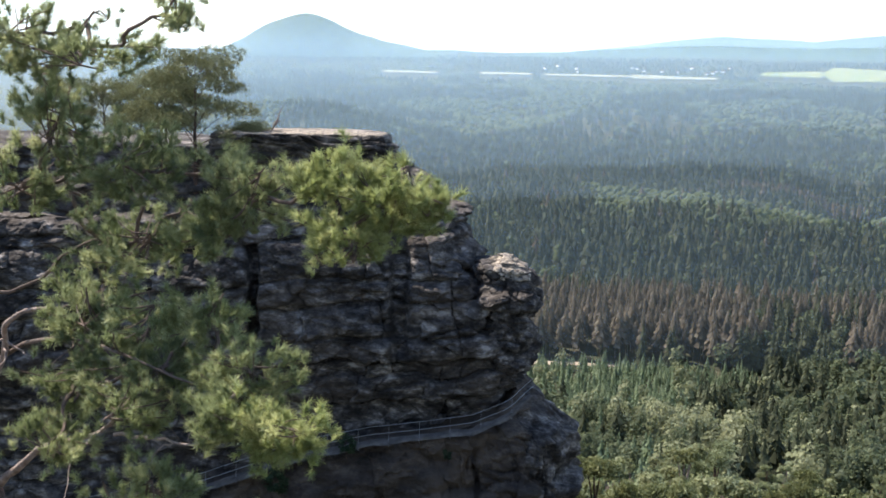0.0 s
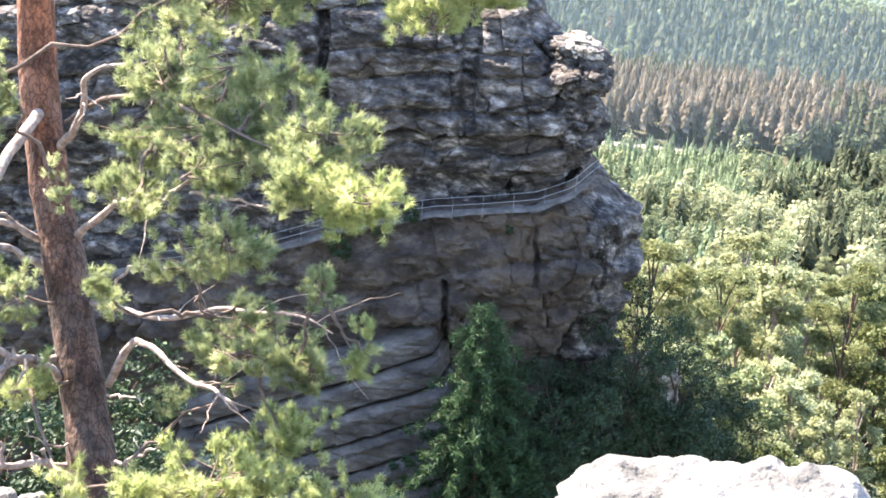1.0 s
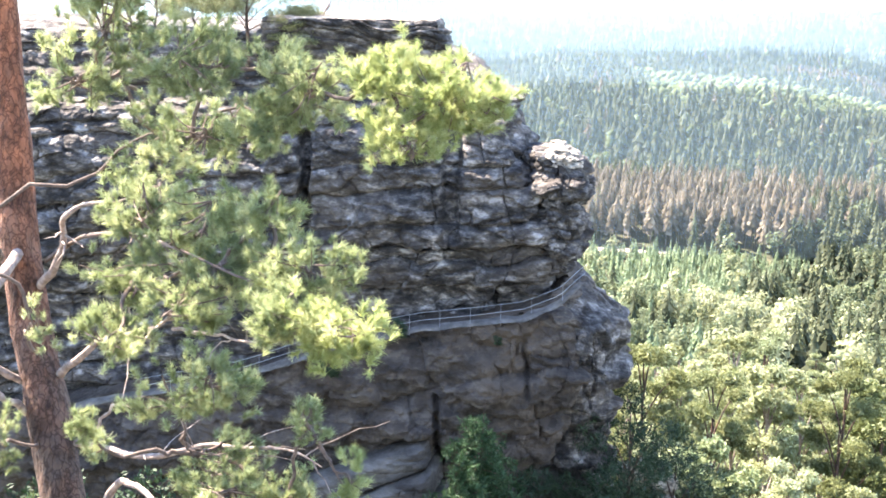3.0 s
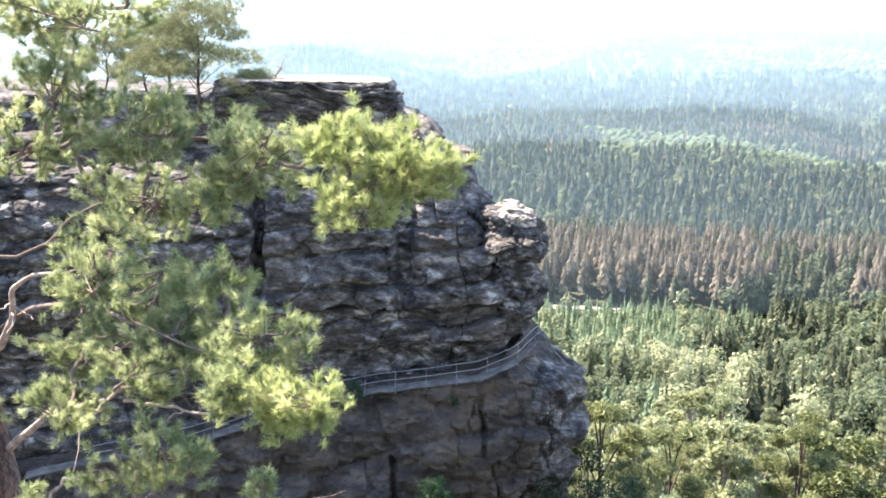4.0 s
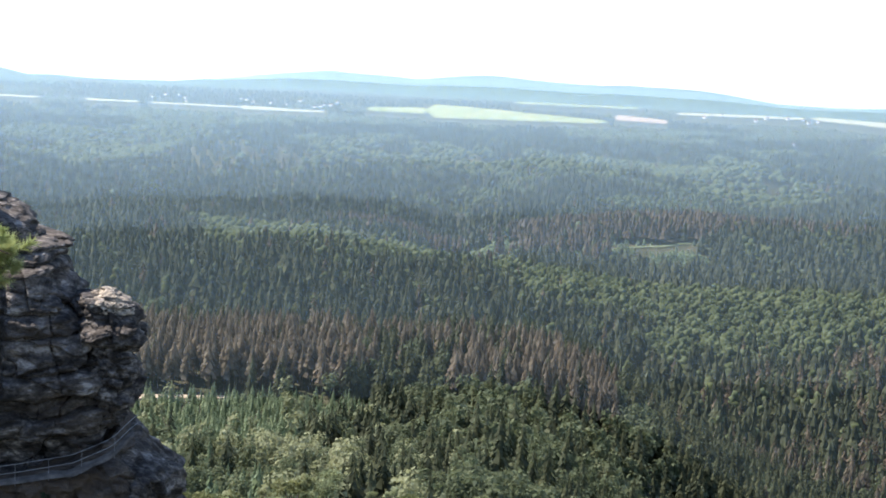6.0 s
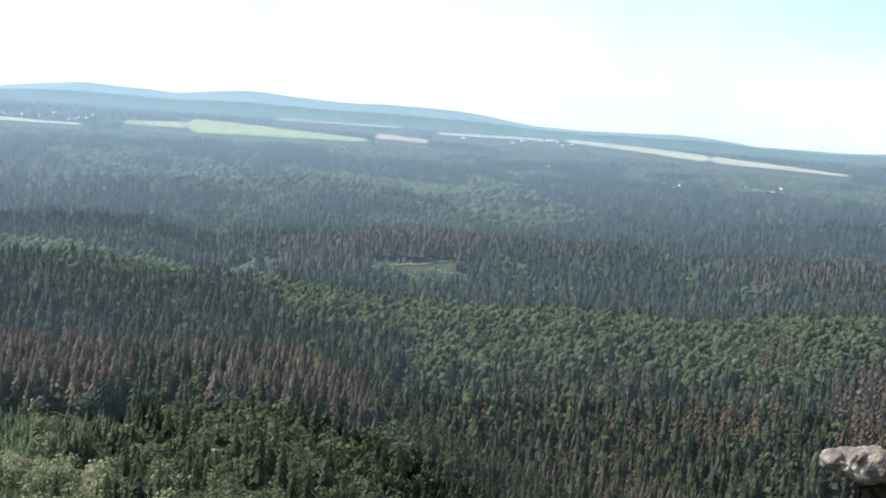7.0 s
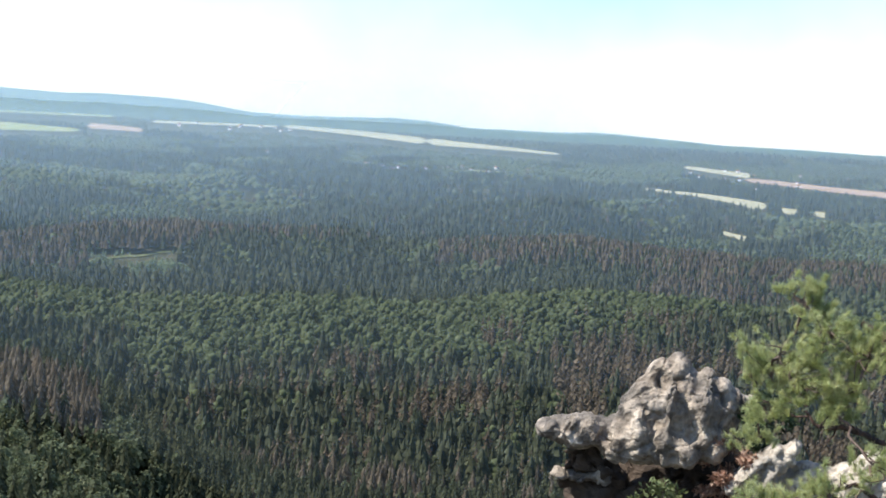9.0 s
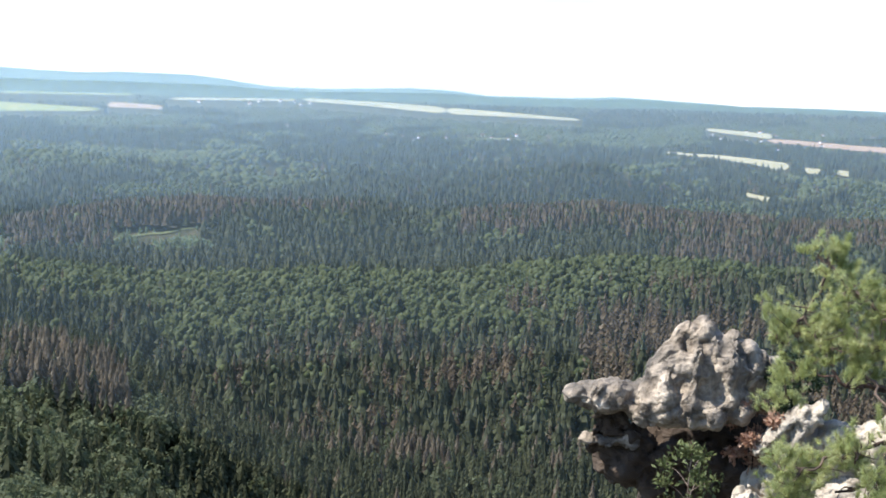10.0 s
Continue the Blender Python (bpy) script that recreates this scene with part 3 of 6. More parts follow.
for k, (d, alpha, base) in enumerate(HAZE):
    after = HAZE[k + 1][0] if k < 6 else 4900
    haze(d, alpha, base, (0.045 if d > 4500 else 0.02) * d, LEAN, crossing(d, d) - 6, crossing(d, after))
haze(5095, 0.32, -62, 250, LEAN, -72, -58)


# ---------------------------------------------------------------- woods
def cone_tree(boughs, seed, start=0.08, slim=1.0, wide=0.34):
    """A unit spruce: a thin trunk and a spire of single drooping boughs; height 1."""
    r = np.random.default_rng(seed)
    v, f = [], []
    for k in range(boughs):
        u = ((k + r.uniform(0, 1)) / boughs) ** 1.15
        z = start + (0.97 - start) * u
        a = k * 2.4 + r.uniform(-0.5, 0.5)
        q = (0.17 * slim * (1 - u) ** 0.8 + 0.012) * r.uniform(0.7, 1.25)
        h = wide * r.uniform(0.7, 1.3)
        top = z + 0.045 + 0.05 * (1 - u)
        i = len(v)
        v += [(0, 0, top), (math.cos(a - h) * q, math.sin(a - h) * q, z - 0.55 * q), (math.cos(a + h) * q * 0.9, math.sin(a + h) * q * 0.9, z - 0.7 * q)]
        f.append((i, i + 1, i + 2))
    b = len(v)
    for s in range(3):
        a = 2 * math.pi * s / 3
        v.append((math.cos(a) * 0.010, math.sin(a) * 0.010, -0.06))
    v.append((0, 0, 1.0))
    for s in range(3):
        f.append((b + 3, b + s, b + (s + 1) % 3))
    return np.array(v, float), np.array(f, int)


def tier_tree(tiers, sides, seed, start=0.08, slim=1.0):
    """A unit spruce for the distance: ragged tiers of boughs round a spire; height 1."""
    r = np.random.default_rng(seed)
    v, f = [], []
    for t in range(tiers):
        span = 0.92 - start
        lo, hi = start + span * t / tiers, min(start + span * (t + 1.9) / tiers, 1.0)
        rad = 0.155 * slim * (1 - (lo - start) / (1.04 - start)) ** 0.85
        b = len(v)
        v.append((r.normal(0, 0.008), r.normal(0, 0.008), hi))
        for s in range(sides):
            a = 2 * math.pi * (s + r.uniform(-0.3, 0.3)) / sides + t * 0.7
            q = rad * r.uniform(0.85, 1.25) * (1.0 if s % 2 else 0.74)
            v.append((math.cos(a) * q, math.sin(a) * q, lo + r.uniform(-0.03, 0.03) + (0.0 if s % 2 else 0.035)))
        for s in range(sides):
            f.append((b, b + 1 + s, b + 1 + (s + 1) % sides))
    return np.array(v, float), np.array(f, int)


def clump_tree(clumps, seed):
    """A unit broadleaf crown for the distance: uneven clumps of foliage; height 1."""
    r = np.random.default_rng(seed)
    bm = bmesh.new()
    bmesh.ops.create_icosphere(bm, subdivisions=1, radius=1)
    bv = np.array([x.co[:] for x in bm.verts])
    # the undersides of the clumps are left open
    bf = np.array([[w.index for w in p.verts] for p in bm.faces if p.calc_center_median().z > -0.45])
    bm.free()
    sets = []
    for k in range(clumps):
        h = 0.36 + 0.44 * k / (clumps - 1) if clumps > 1 else 0.62
        off = 0.24 * (1 - 0.75 * k / (clumps - 1)) if clumps > 1 else 0.0
        a = k * 2.4 + r.uniform(-0.5, 0.5)
        p = bv * (1 + r.uniform(-0.42, 0.42, (len(bv), 1))) * (r.uniform(0.12, 0.23) if clumps > 1 else 0.3)
        sets.append((p + np.array([math.cos(a) * off, math.sin(a) * off, h]), bf))
    return joined(sets)


def leaf_tree(tris, seed, size=0.13, lumps=6):
    """A unit broadleaf crown: clumps of leafy sprays, with gaps; height 1."""
    r = np.random.default_rng(seed)
    cen = [(0.20 * math.cos(2.4 * k) * r.uniform(0.5, 1), 0.20 * math.sin(2.4 * k) * r.uniform(0.5, 1), 0.38 + 0.42 * k / max(lumps - 1, 1)) for k in range(lumps)]
    v, f = [], []
    for k in range(tris):
        c = np.array(cen[k % lumps])
        d = r.normal(size=3)
        d /= np.linalg.norm(d)
        d[2] = abs(d[2]) if r.uniform() < 0.65 else d[2]
        p = c + d * np.array([0.19, 0.19, 0.16]) * r.uniform(0.7, 1.05)
        n = d + np.array([0, 0, 0.5]) + r.normal(0, 0.45, 3)
        n /= np.linalg.norm(n)
        a = np.cross(n, r.normal(size=3))
        a /= np.linalg.norm(a) + 1e-9
        b = np.cross(n, a)
        q = size * r.uniform(0.6, 1.2)
        i = len(v)
        v += [p + a * q, p - a * 0.5 * q + b * 0.8 * q, p - a * 0.5 * q - b * 0.8 * q]
        f.append((i, i + 1, i + 2))
    b = len(v)
    v += [np.array(q) for q in ((0.016, 0, -0.06), (-0.008, 0.014, -0.06), (-0.008, -0.014, -0.06), (0, 0, 0.6))]
    f += [(b + 3, b, b + 1), (b + 3, b + 1, b + 2), (b + 3, b + 2, b)]
    return np.array(v, float), np.array(f, int)


def scatter(d0, d1, a0, a1, sp):
    az, ds = [], []
    d = d0
    while d < d1:
        n = int(abs(math.radians(a1 - a0)) * d / sp)
        az.append(a0 + (a1 - a0) * (np.arange(n) + rng.uniform(-1.1, 1.1, n) + 0.5) / n)
        ds.append(d + rng.uniform(-1.0, 1.0, n) * sp)
        d += sp * 0.9
    return np.concatenate(az), np.concatenate(ds)


WOODS = {"spruce": [], "young": [], "dead": [], "broad": [], "birch": [], "oak": [], "brown": []}


def plant(d0, d1, sp, cone, blob, near, dead):
    az, d = scatter(d0, d1, 13.0, -63.0, sp)
    x, y = polar(az, d)
    keep = ~in_field(az, d) & (noise2(x, y, 60.0, 2, 31) > -1.0) & ((noise2(x, y, 26.0, 2, 33) > -0.75) | (d > 1500))
    keep &= ~((d < 640) & (az < -10.5) & (rng.uniform(0, 1, len(d)) < 0.45)) & ~((d < 500) & (rng.uniform(0, 1, len(d)) < 0.42))
    az, d, x, y = az[keep], d[keep], x[keep], y[keep]
    z = ground(x, y)
    n1, n2, n3 = noise2(x, y, 260.0, 3, 11), noise2(x, y, 120.0, 3, 12), noise2(x, y, 45.0, 2, 13)
    u = rng.uniform(0, 1, len(x))
    v = rng.uniform(0, 1, len(x))
    kind = np.full(len(x), 0)
    # broadleaf groves among the spruces: more of them, in long patches, on the far slopes
    grove = noise2(x + 0.4 * y, 1.8 * y - 0.5 * x, 520.0, 3, 14)
    kind[np.where(d > 2150, grove + 0.15 * n3 > 0.02, n1 + 0.4 * n2 > 0.36) | (u < np.where(d > 1950, 0.08, 0.07))] = 3
    kind[(u > 0.985) & (d > 700)] = 2
    # spruces in dark blocks on the far slopes
    kind[(d > 2150) & (n2 + 0.5 * n1 > 0.42)] = 0
    # the large beech wood on the slope across the stream, up to its crest, and the leafy rim of the crest beside it
    beech = (az < -23.5 + 2.5 * n2) & (d > 1225 + 45 * n1 + 50 * n2 + 10 * np.clip(-40 - az, 0, 9)) & (d < 1450)
    kind[beech] = np.where(u < 0.93, 3, 0)[beech]
    kind[(az < -20.5) & (az > -27) & (d > 1120) & (d < 1250) & (n2 + n3 > 0.1)] = 3
    kind[(az < -10) & (az >= -24) & (d > 1385) & (d < 1450) & (u < 0.7)] = 3
    # dark spruces on the ridge behind it, with single leafy crowns
    ridge = (az < -19) & (d >= 1450) & (d < 2000)
    kind[ridge] = np.where((n3 + 0.6 * n2 > 0.42) & (u < 0.8), 3, 0)[ridge]
    # the broken stand of oaks on the near crest
    kind[(az < -14) & (az > -26) & (d > 430) & (d < 700) & (n3 + 0.5 * n2 > 0.08) & (u < 0.85)] = 3
    # spruces killed by beetles: on the near crest, below the beech wood, and along the ridge
    front = (az < 2) & (d > 640) & (d < 745 + 55 * n1 + 50 * n2)
    kind[front & (az > -12.5) & (u < 0.94)] = 2
    kind[front & (az <= -12.5) & (az > -24.5 + 2 * n2) & (n3 + 0.4 * n2 > -0.25) & (u < 0.9)] = 2
    kind[(az < 2) & (az > -20) & (d >= 690) & (d < 830) & (u < 0.35)] = 2
    low = (az < -24) & (d > 900) & (d < 1230)
    share = np.interp(-az, [24, 30, 36, 42, 55], [0.03, 0.08, 0.22, 0.34, 0.34])
    kind[low & (v < share * np.where(n2 + 0.7 * n3 > 0.2, 2.7, 0.2))] = 2
    kind[(az < -37) & (d > 1225) & (d < 1330) & (n3 > 0.15) & (v < 0.5)] = 2
    aw = az + 1.3 * n3 + 0.8 * n2
    kind[(aw < -17.6) & (aw > -27.4) & (d > 1815 + 25 * n2) & (d < 2000) & (v < 0.8)] = 2
    kind[(aw < -19.2) & (aw > -22.2) & (d > 1740) & (d <= 1900) & (v < 0.75)] = 2
    kind[(aw < -11) & (aw > -16.5) & (d > 1830) & (d < 2000) & (v < 0.45)] = 2
    kind[(aw < -36) & (d > 1790 + 40 * n2) & (d < 2020) & (n3 + 0.5 * n2 > -0.2) & (v < 0.75)] = 2
    kind[(aw < -27.5) & (aw > -33) & (d > 1860) & (d < 2020) & (v < 0.35)] = 2
    kind[(aw < -45.5) & (aw > -51) & (d > 1640) & (d < 1850) & (n3 > -0.3) & (v < 0.7)] = 2
    # young growth round the clearings
    kind[(aw < -16.2) & (aw > -19.6) & (d > 1700) & (d < 1880)] = 1
    kind[(aw < -22) & (aw > -26.8) & (d > 1730) & (d < 1815)] = 1
    # plantation, spruces and birches on the near slope
    edge = -13.5 + 4 * n2
    plot = (az > edge) & (d > 500 + 25 * n1) & (d < 634)
    kind[plot] = np.where(u < 0.95, 1, 4)[plot]
    mixed = (az > edge) & (d <= 500 + 25 * n1)
    kind[mixed] = np.where(n2 + 0.8 * n3 + 0.5 * (u - 0.5) > -0.05, 4, np.where(u < 0.3, 3, np.where(u < 0.75, 1, 0)))[mixed]
    kind[(az <= edge) & (d < 600) & (kind == 0) & (u < 0.2)] = 3
    kind[(az <= edge) & (d < 600) & (u > 0.92)] = 4
    # beeches have wide crowns that stand apart
    wide = (kind != 3) | (d < 950) | (v > 0.2)
    az, d, x, y, z, n1, n2, n3, u, v, kind = (q[wide] for q in (az, d, x, y, z, n1, n2, n3, u, v, kind))
    h = (22 + 3.5 * n3 + 2.5 * n2) * rng.uniform(0.55, 1.25, len(x)) ** 0.8
    h = np.where(kind == 1, np.where(d > 1000, rng.uniform(4, 8, len(x)), np.where(d > 500, rng.uniform(5, 10, len(x)), rng.uniform(9, 16, len(x)))), h)
    h = np.where(kind == 2, rng.uniform(19, 27, len(x)), h)
    h = np.where(kind == 3, rng.uniform(13, 20, len(x)), h)
    h = np.where(kind == 4, rng.uniform(10, 15, len(x)), h)
    slope = (az > -17) & (d < 636)
    h = np.where(slope & (kind == 0), rng.uniform(12, 21, len(x)), h)
    h = np.where(slope & (kind == 4), rng.uniform(9, 18, len(x)), h)
    h = np.where(slope & (kind == 3), rng.uniform(9, 17, len(x)), h)
    h = np.where((d > 950) & (d < 2050), 1.14 * h, h)
    # the far woods stand lower
    h = h * np.interp(d, [3500, 4300], [1.0, 0.45])
    fat = np.where((kind == 3) | (kind == 4), rng.uniform(0.55, 0.9, len(x)), rng.uniform(0.8, 1.25, len(x))) * near
    fat = np.where((kind == 3) & (d > 950), fat * rng.uniform(0.95, 1.35, len(x)), fat)
    turn = rng.uniform(0, 6.28, len(x))
    var = rng.integers(0, 3, len(x))
    pos = np.stack([x, y, z], -1)
    for k, name in enumerate(("spruce", "young", "dead", "broad", "birch")):
        for w in range(3):
            s = (kind == k) & (var == w)
            if s.any():
                tv, tf = (dead if k == 2 else cone if k < 3 else blob)[w]
                WOODS["oak" if k == 3 and d1 < 1000 else "brown" if k == 2 and d0 > 900 else name].append(spread(tv, tf, pos[s], np.stack([h[s] * fat[s], h[s] * fat[s], h[s]], -1), turn[s]))


plant(270, 480, 6.0, [cone_tree(90, s, 0.05, 1.2, 0.34) for s in (1, 2, 3)], [leaf_tree(400, s, 0.048, 10) for s in (4, 5, 6)], 1.0, [cone_tree(44, s, 0.3, 0.95, 0.25) for s in (7, 8, 9)])
plant(480, 950, 5.9, [cone_tree(66, 31, 0.05, 1.4, 0.4), cone_tree(60, 32, 0.05, 1.25, 0.42), cone_tree(50, 33, 0.04, 1.05, 0.46)], [leaf_tree(110, s, 0.092, 7) for s in (34, 35, 36)], 1.0, [cone_tree(90, s, 0.38, 0.95, 0.26) for s in (37, 38, 39)])
plant(950, 1460, 8.2, [tier_tree(5, 7, 11, 0.04, 1.15), tier_tree(4, 6, 12, 0.04, 1.7), cone_tree(22, 13, 0.04, 1.25, 0.6)], [clump_tree(7, 14), leaf_tree(64, 15, 0.115, 6), clump_tree(5, 16)], 1.12, [cone_tree(26, s, 0.2, 0.95, 0.5) for s in (17, 18, 19)])
plant(1460, 2050, 8.0, [tier_tree(4, 6, 61, 0.06, 1.2), tier_tree(3, 6, 62, 0.06, 1.75), cone_tree(16, 63, 0.05, 1.3, 0.7)], [clump_tree(4, s) for s in (64, 65, 66)], 1.36, [tier_tree(4, 6, s, 0.22, 1.05) for s in (67, 68, 69)])
plant(2050, 2700, 11.0, [tier_tree(3, 6, s, 0.06, 1.4) for s in (51, 52, 53)], [clump_tree(3, s) for s in (54, 55, 56)], 1.3, [tier_tree(3, 6, s, 0.2, 0.9) for s in (57, 58, 59)])
plant(2700, 4640, 12.5, [tier_tree(2, 6, s, 0.04, 0.9) for s in (21, 22, 23)], [clump_tree(1, s) for s in (24, 25, 26)], 1.85, [tier_tree(2, 6, s, 0.2, 0.8) for s in (27, 28, 29)])
# the dense young plantation below the dead stand, and brush under the near trees
az, d = scatter(470, 630, 2.0, -15.0, 3.3)
x, y = polar(az, d)
young = cone_tree(26, 41, 0.03, 1.25, 0.4)
WOODS["young"].append(spread(*young, np.stack([x, y, ground(x, y)], -1), rng.uniform(3.5, 8.0, len(x)), rng.uniform(0, 6.28, len(x))))
for a0, a1, d0, d1 in ((-16.4, -19.6, 1700, 1848), (-22.0, -26.8, 1725, 1790)):
    az, d = scatter(d0, d1, a0, a1, 4.2)
    d = d + 25 * noise2(az * 40, d * 0, 30.0, 2, 19)
    x, y = polar(az, d)
    glade = noise2(x, y, 55.0, 2, 18) > -0.15
    x, y = x[glade], y[glade]
    WOODS["young"].append(spread(*leaf_tree(16, 43, 0.2, 4), np.stack([x, y, ground(x, y)], -1), rng.uniform(4, 9, len(x)), rng.uniform(0, 6.28, len(x))))
az, d = scatter(36, 290, 26.0, -30.0, 3.0)
x, y = polar(az, d)
off = ~((y > 52) & (y < 100) & (x < 22))
x, y = x[off], y[off]
brush = leaf_tree(48, 42, 0.13, 6)
WOODS["brush"] = [spread(*brush, np.stack([x, y, ground(x, y) - 0.5], -1), rng.uniform(2.0, 4.5, len(x)), rng.uniform(0, 6.28, len(x)))]
for key, name, mat, label in (("brush", "undergrowth", M_OAK_FAR, "green brush covering the slope between the trees"),
                              ("spruce", "spruce_forest", M_SPRUCE, "dense dark green spruce forest covering the valley"),
                              ("young", "young_spruce_plantation", M_YOUNG, "young bright green spruces on the slope"),
                              ("dead", "dead_spruce_stand", M_DEAD, "standing dead brown spruces killed by beetles"),
                              ("brown", "browned_spruces", M_BROWN, "brown dying spruces scattered through the valley forest"),
                              ("broad", "beech_forest", M_BROAD, "rounded mid green beech crowns"),
                              ("oak", "oak_wood", M_OAK_FAR, "leafy oak crowns on the near side of the valley"),
                              ("birch", "birch_wood", M_BIRCH, "pale yellow green birches on the near slope")):
    wv, wf = joined(WOODS[key])
    tagged(part(name, mesh_np(name, wv, wf, key == "broad"), mat), label, "forest", kind="stuff")


# ---------------------------------------------------------------- rock
def bedding(p, thick, amp, seed, tilt=0.0, joints=2.6):
    """How far the rock stands out at the points p: rounded beds of uneven thickness, broken by upright joints."""
    r = np.random.default_rng(seed)
    z = p[:, 2] + tilt * p[:, 0] + 0.8 * vnoise(p, 5.5, seed) + 0.28 * vnoise(p, 1.4, seed + 1)
    edges = np.cumsum(r.uniform(0.45, 1.6, 400) * thick) - 200 * thick
    k = np.clip(np.searchsorted(edges, z) - 1, 0, len(edges) - 2)
    f = (z - edges[k]) / (edges[k + 1] - edges[k])
    off = r.uniform(-1, 1, 400)[k]
    bulge = 1 - np.abs(2 * f - 1) ** 6
    # upright joints within each bed
    wide = joints * r.uniform(0.6, 1.8, 400)[k]
    xx = (p[:, 0] + 0.35 * p[:, 1]) / wide + r.uniform(0, 9, 400)[k] + 0.45 * vnoise(p, 1.2, seed + 2)
    c = np.floor(xx)
    g = np.abs(xx - c - 0.5) * 2
    cell = hash01(c.astype(np.int64), k.astype(np.int64), np.zeros(len(c), np.int64), seed) * 2 - 1
    joint = np.clip((g - 0.86) / 0.14, 0, 1) ** 2
    return amp * (0.6 * off + 1.15 * (bulge - 0.85) + 0.42 * cell - 0.4 * joint)


def rock_loft(levels, nz, nf, seed, thick=1.0, amp=0.4, rough=0.3, tilt=0.0, shift=None, nb=24, cracks=(), ends=1.6, joints=2.6, stone=(3.2, 3.2, 1.35), chip=0.42):
    """A mass of bedded rock: outline (z, left, right, front, back) level by level from the foot to the top, then bedding and wear."""
    lv = np.array(sorted(levels), float)
    zs = np.linspace(lv[0, 0], lv[-1, 0], nz)
    tau = np.linspace(0, 1, nf)
    s = 0.6 * tau + 0.4 * (0.5 - 0.5 * np.cos(np.pi * tau))
    tb = np.linspace(1, 0, nb + 2)[1:-1]
    rows = []

    def ring(z, k=1.0):
        xl, xr, yf, yb = (np.interp(z, lv[:, 0], lv[:, c]) for c in (1, 2, 3, 4))
        xm, ym = (xl + xr) / 2, (yf + yb) / 2
        bow = np.clip(1 - np.minimum(s, 1 - s) * (xr - xl) / ends, 0, 1) ** 3
        bob = np.clip(1 - np.minimum(tb, 1 - tb) * (xr - xl) / 4.0, 0, 1) ** 3
        front = np.stack([xl + (xr - xl) * s, yf + (ym - yf) * bow], -1)
        back = np.stack([xl + (xr - xl) * tb, yb - (yb - ym) * bob], -1)
        q = np.concatenate([front, back])
        return np.array([xm, ym]) + (q - np.array([xm, ym])) * k

    for z in zs:
        rows.append((ring(z), z))
    top = zs[-1]
    for k in (0.97, 0.9, 0.78, 0.6, 0.4, 0.2, 0.04):
        rows.append((ring(top, k), top + 0.10 * (1 - k)))
    n = nf + nb
    v = np.concatenate([np.column_stack([q, np.full(len(q), z)]) for q, z in rows])
    # outward direction in plan
    out = []
    for q, z in rows:
        t = np.roll(q, -1, 0) - np.roll(q, 1, 0)
        o = np.stack([t[:, 1], -t[:, 0]], -1)
        out.append(o / (np.linalg.norm(o, axis=1)[:, None] + 1e-9))
    out = np.concatenate(out)
    if shift is not None:
        v[:, 2] += shift(v[:, 0])
    side = np.concatenate([np.full(n, 1.0 if i < nz else max(0.0, 1 - (i - nz + 1) * 0.4)) for i in range(len(rows))])
    dsp = bedding(v, thick, amp, seed, tilt, joints) 
    dsp += rough * fbm(v * np.array([1, 1, 1.9]), 2.4, 4, seed + 9)
    # blocks that stand proud of their cracks, large and small
    w = v + 0.30 * np.stack([vnoise(v, 1.3, seed + 40 + k) for k in range(3)], -1)
    for k, q in ((1.0, 1.0), (0.3, 0.28), (0.13, 0.12)):
        own, gap = blocks(w, np.array(stone) * k, seed + 60)
        dsp += chip * q * ((own - 0.5) * 1.4 - 0.4 * np.exp(-gap / 0.07))
    for cx, cz0, cz1, w, dep in cracks:
        line = cx + 0.25 * vnoise(v, 1.2, seed + 21)
        inside = smooth01((v[:, 2] - cz0) / 0.6) * smooth01((cz1 - v[:, 2]) / 0.6)
        dsp -= dep * np.exp(-((v[:, 0] - line) / w) ** 4) * inside
    v[:, :2] += out * (dsp * side)[:, None]
    v[:, 2] += 0.25 * rough * fbm(v, 0.9, 3, seed + 13) + (1 - side) * rough * 0.6 * fbm(v, 1.7, 3, seed + 14)
    m = len(rows)
    i, j = np.meshgrid(np.arange(m - 1), np.arange(n), indexing="ij")
    j2 = (j + 1) % n
    f = np.stack([i * n + j, i * n + j2, (i + 1) * n + j2, (i + 1) * n + j], -1).reshape(-1, 4)
    return mesh_np("rock", v, f, True)


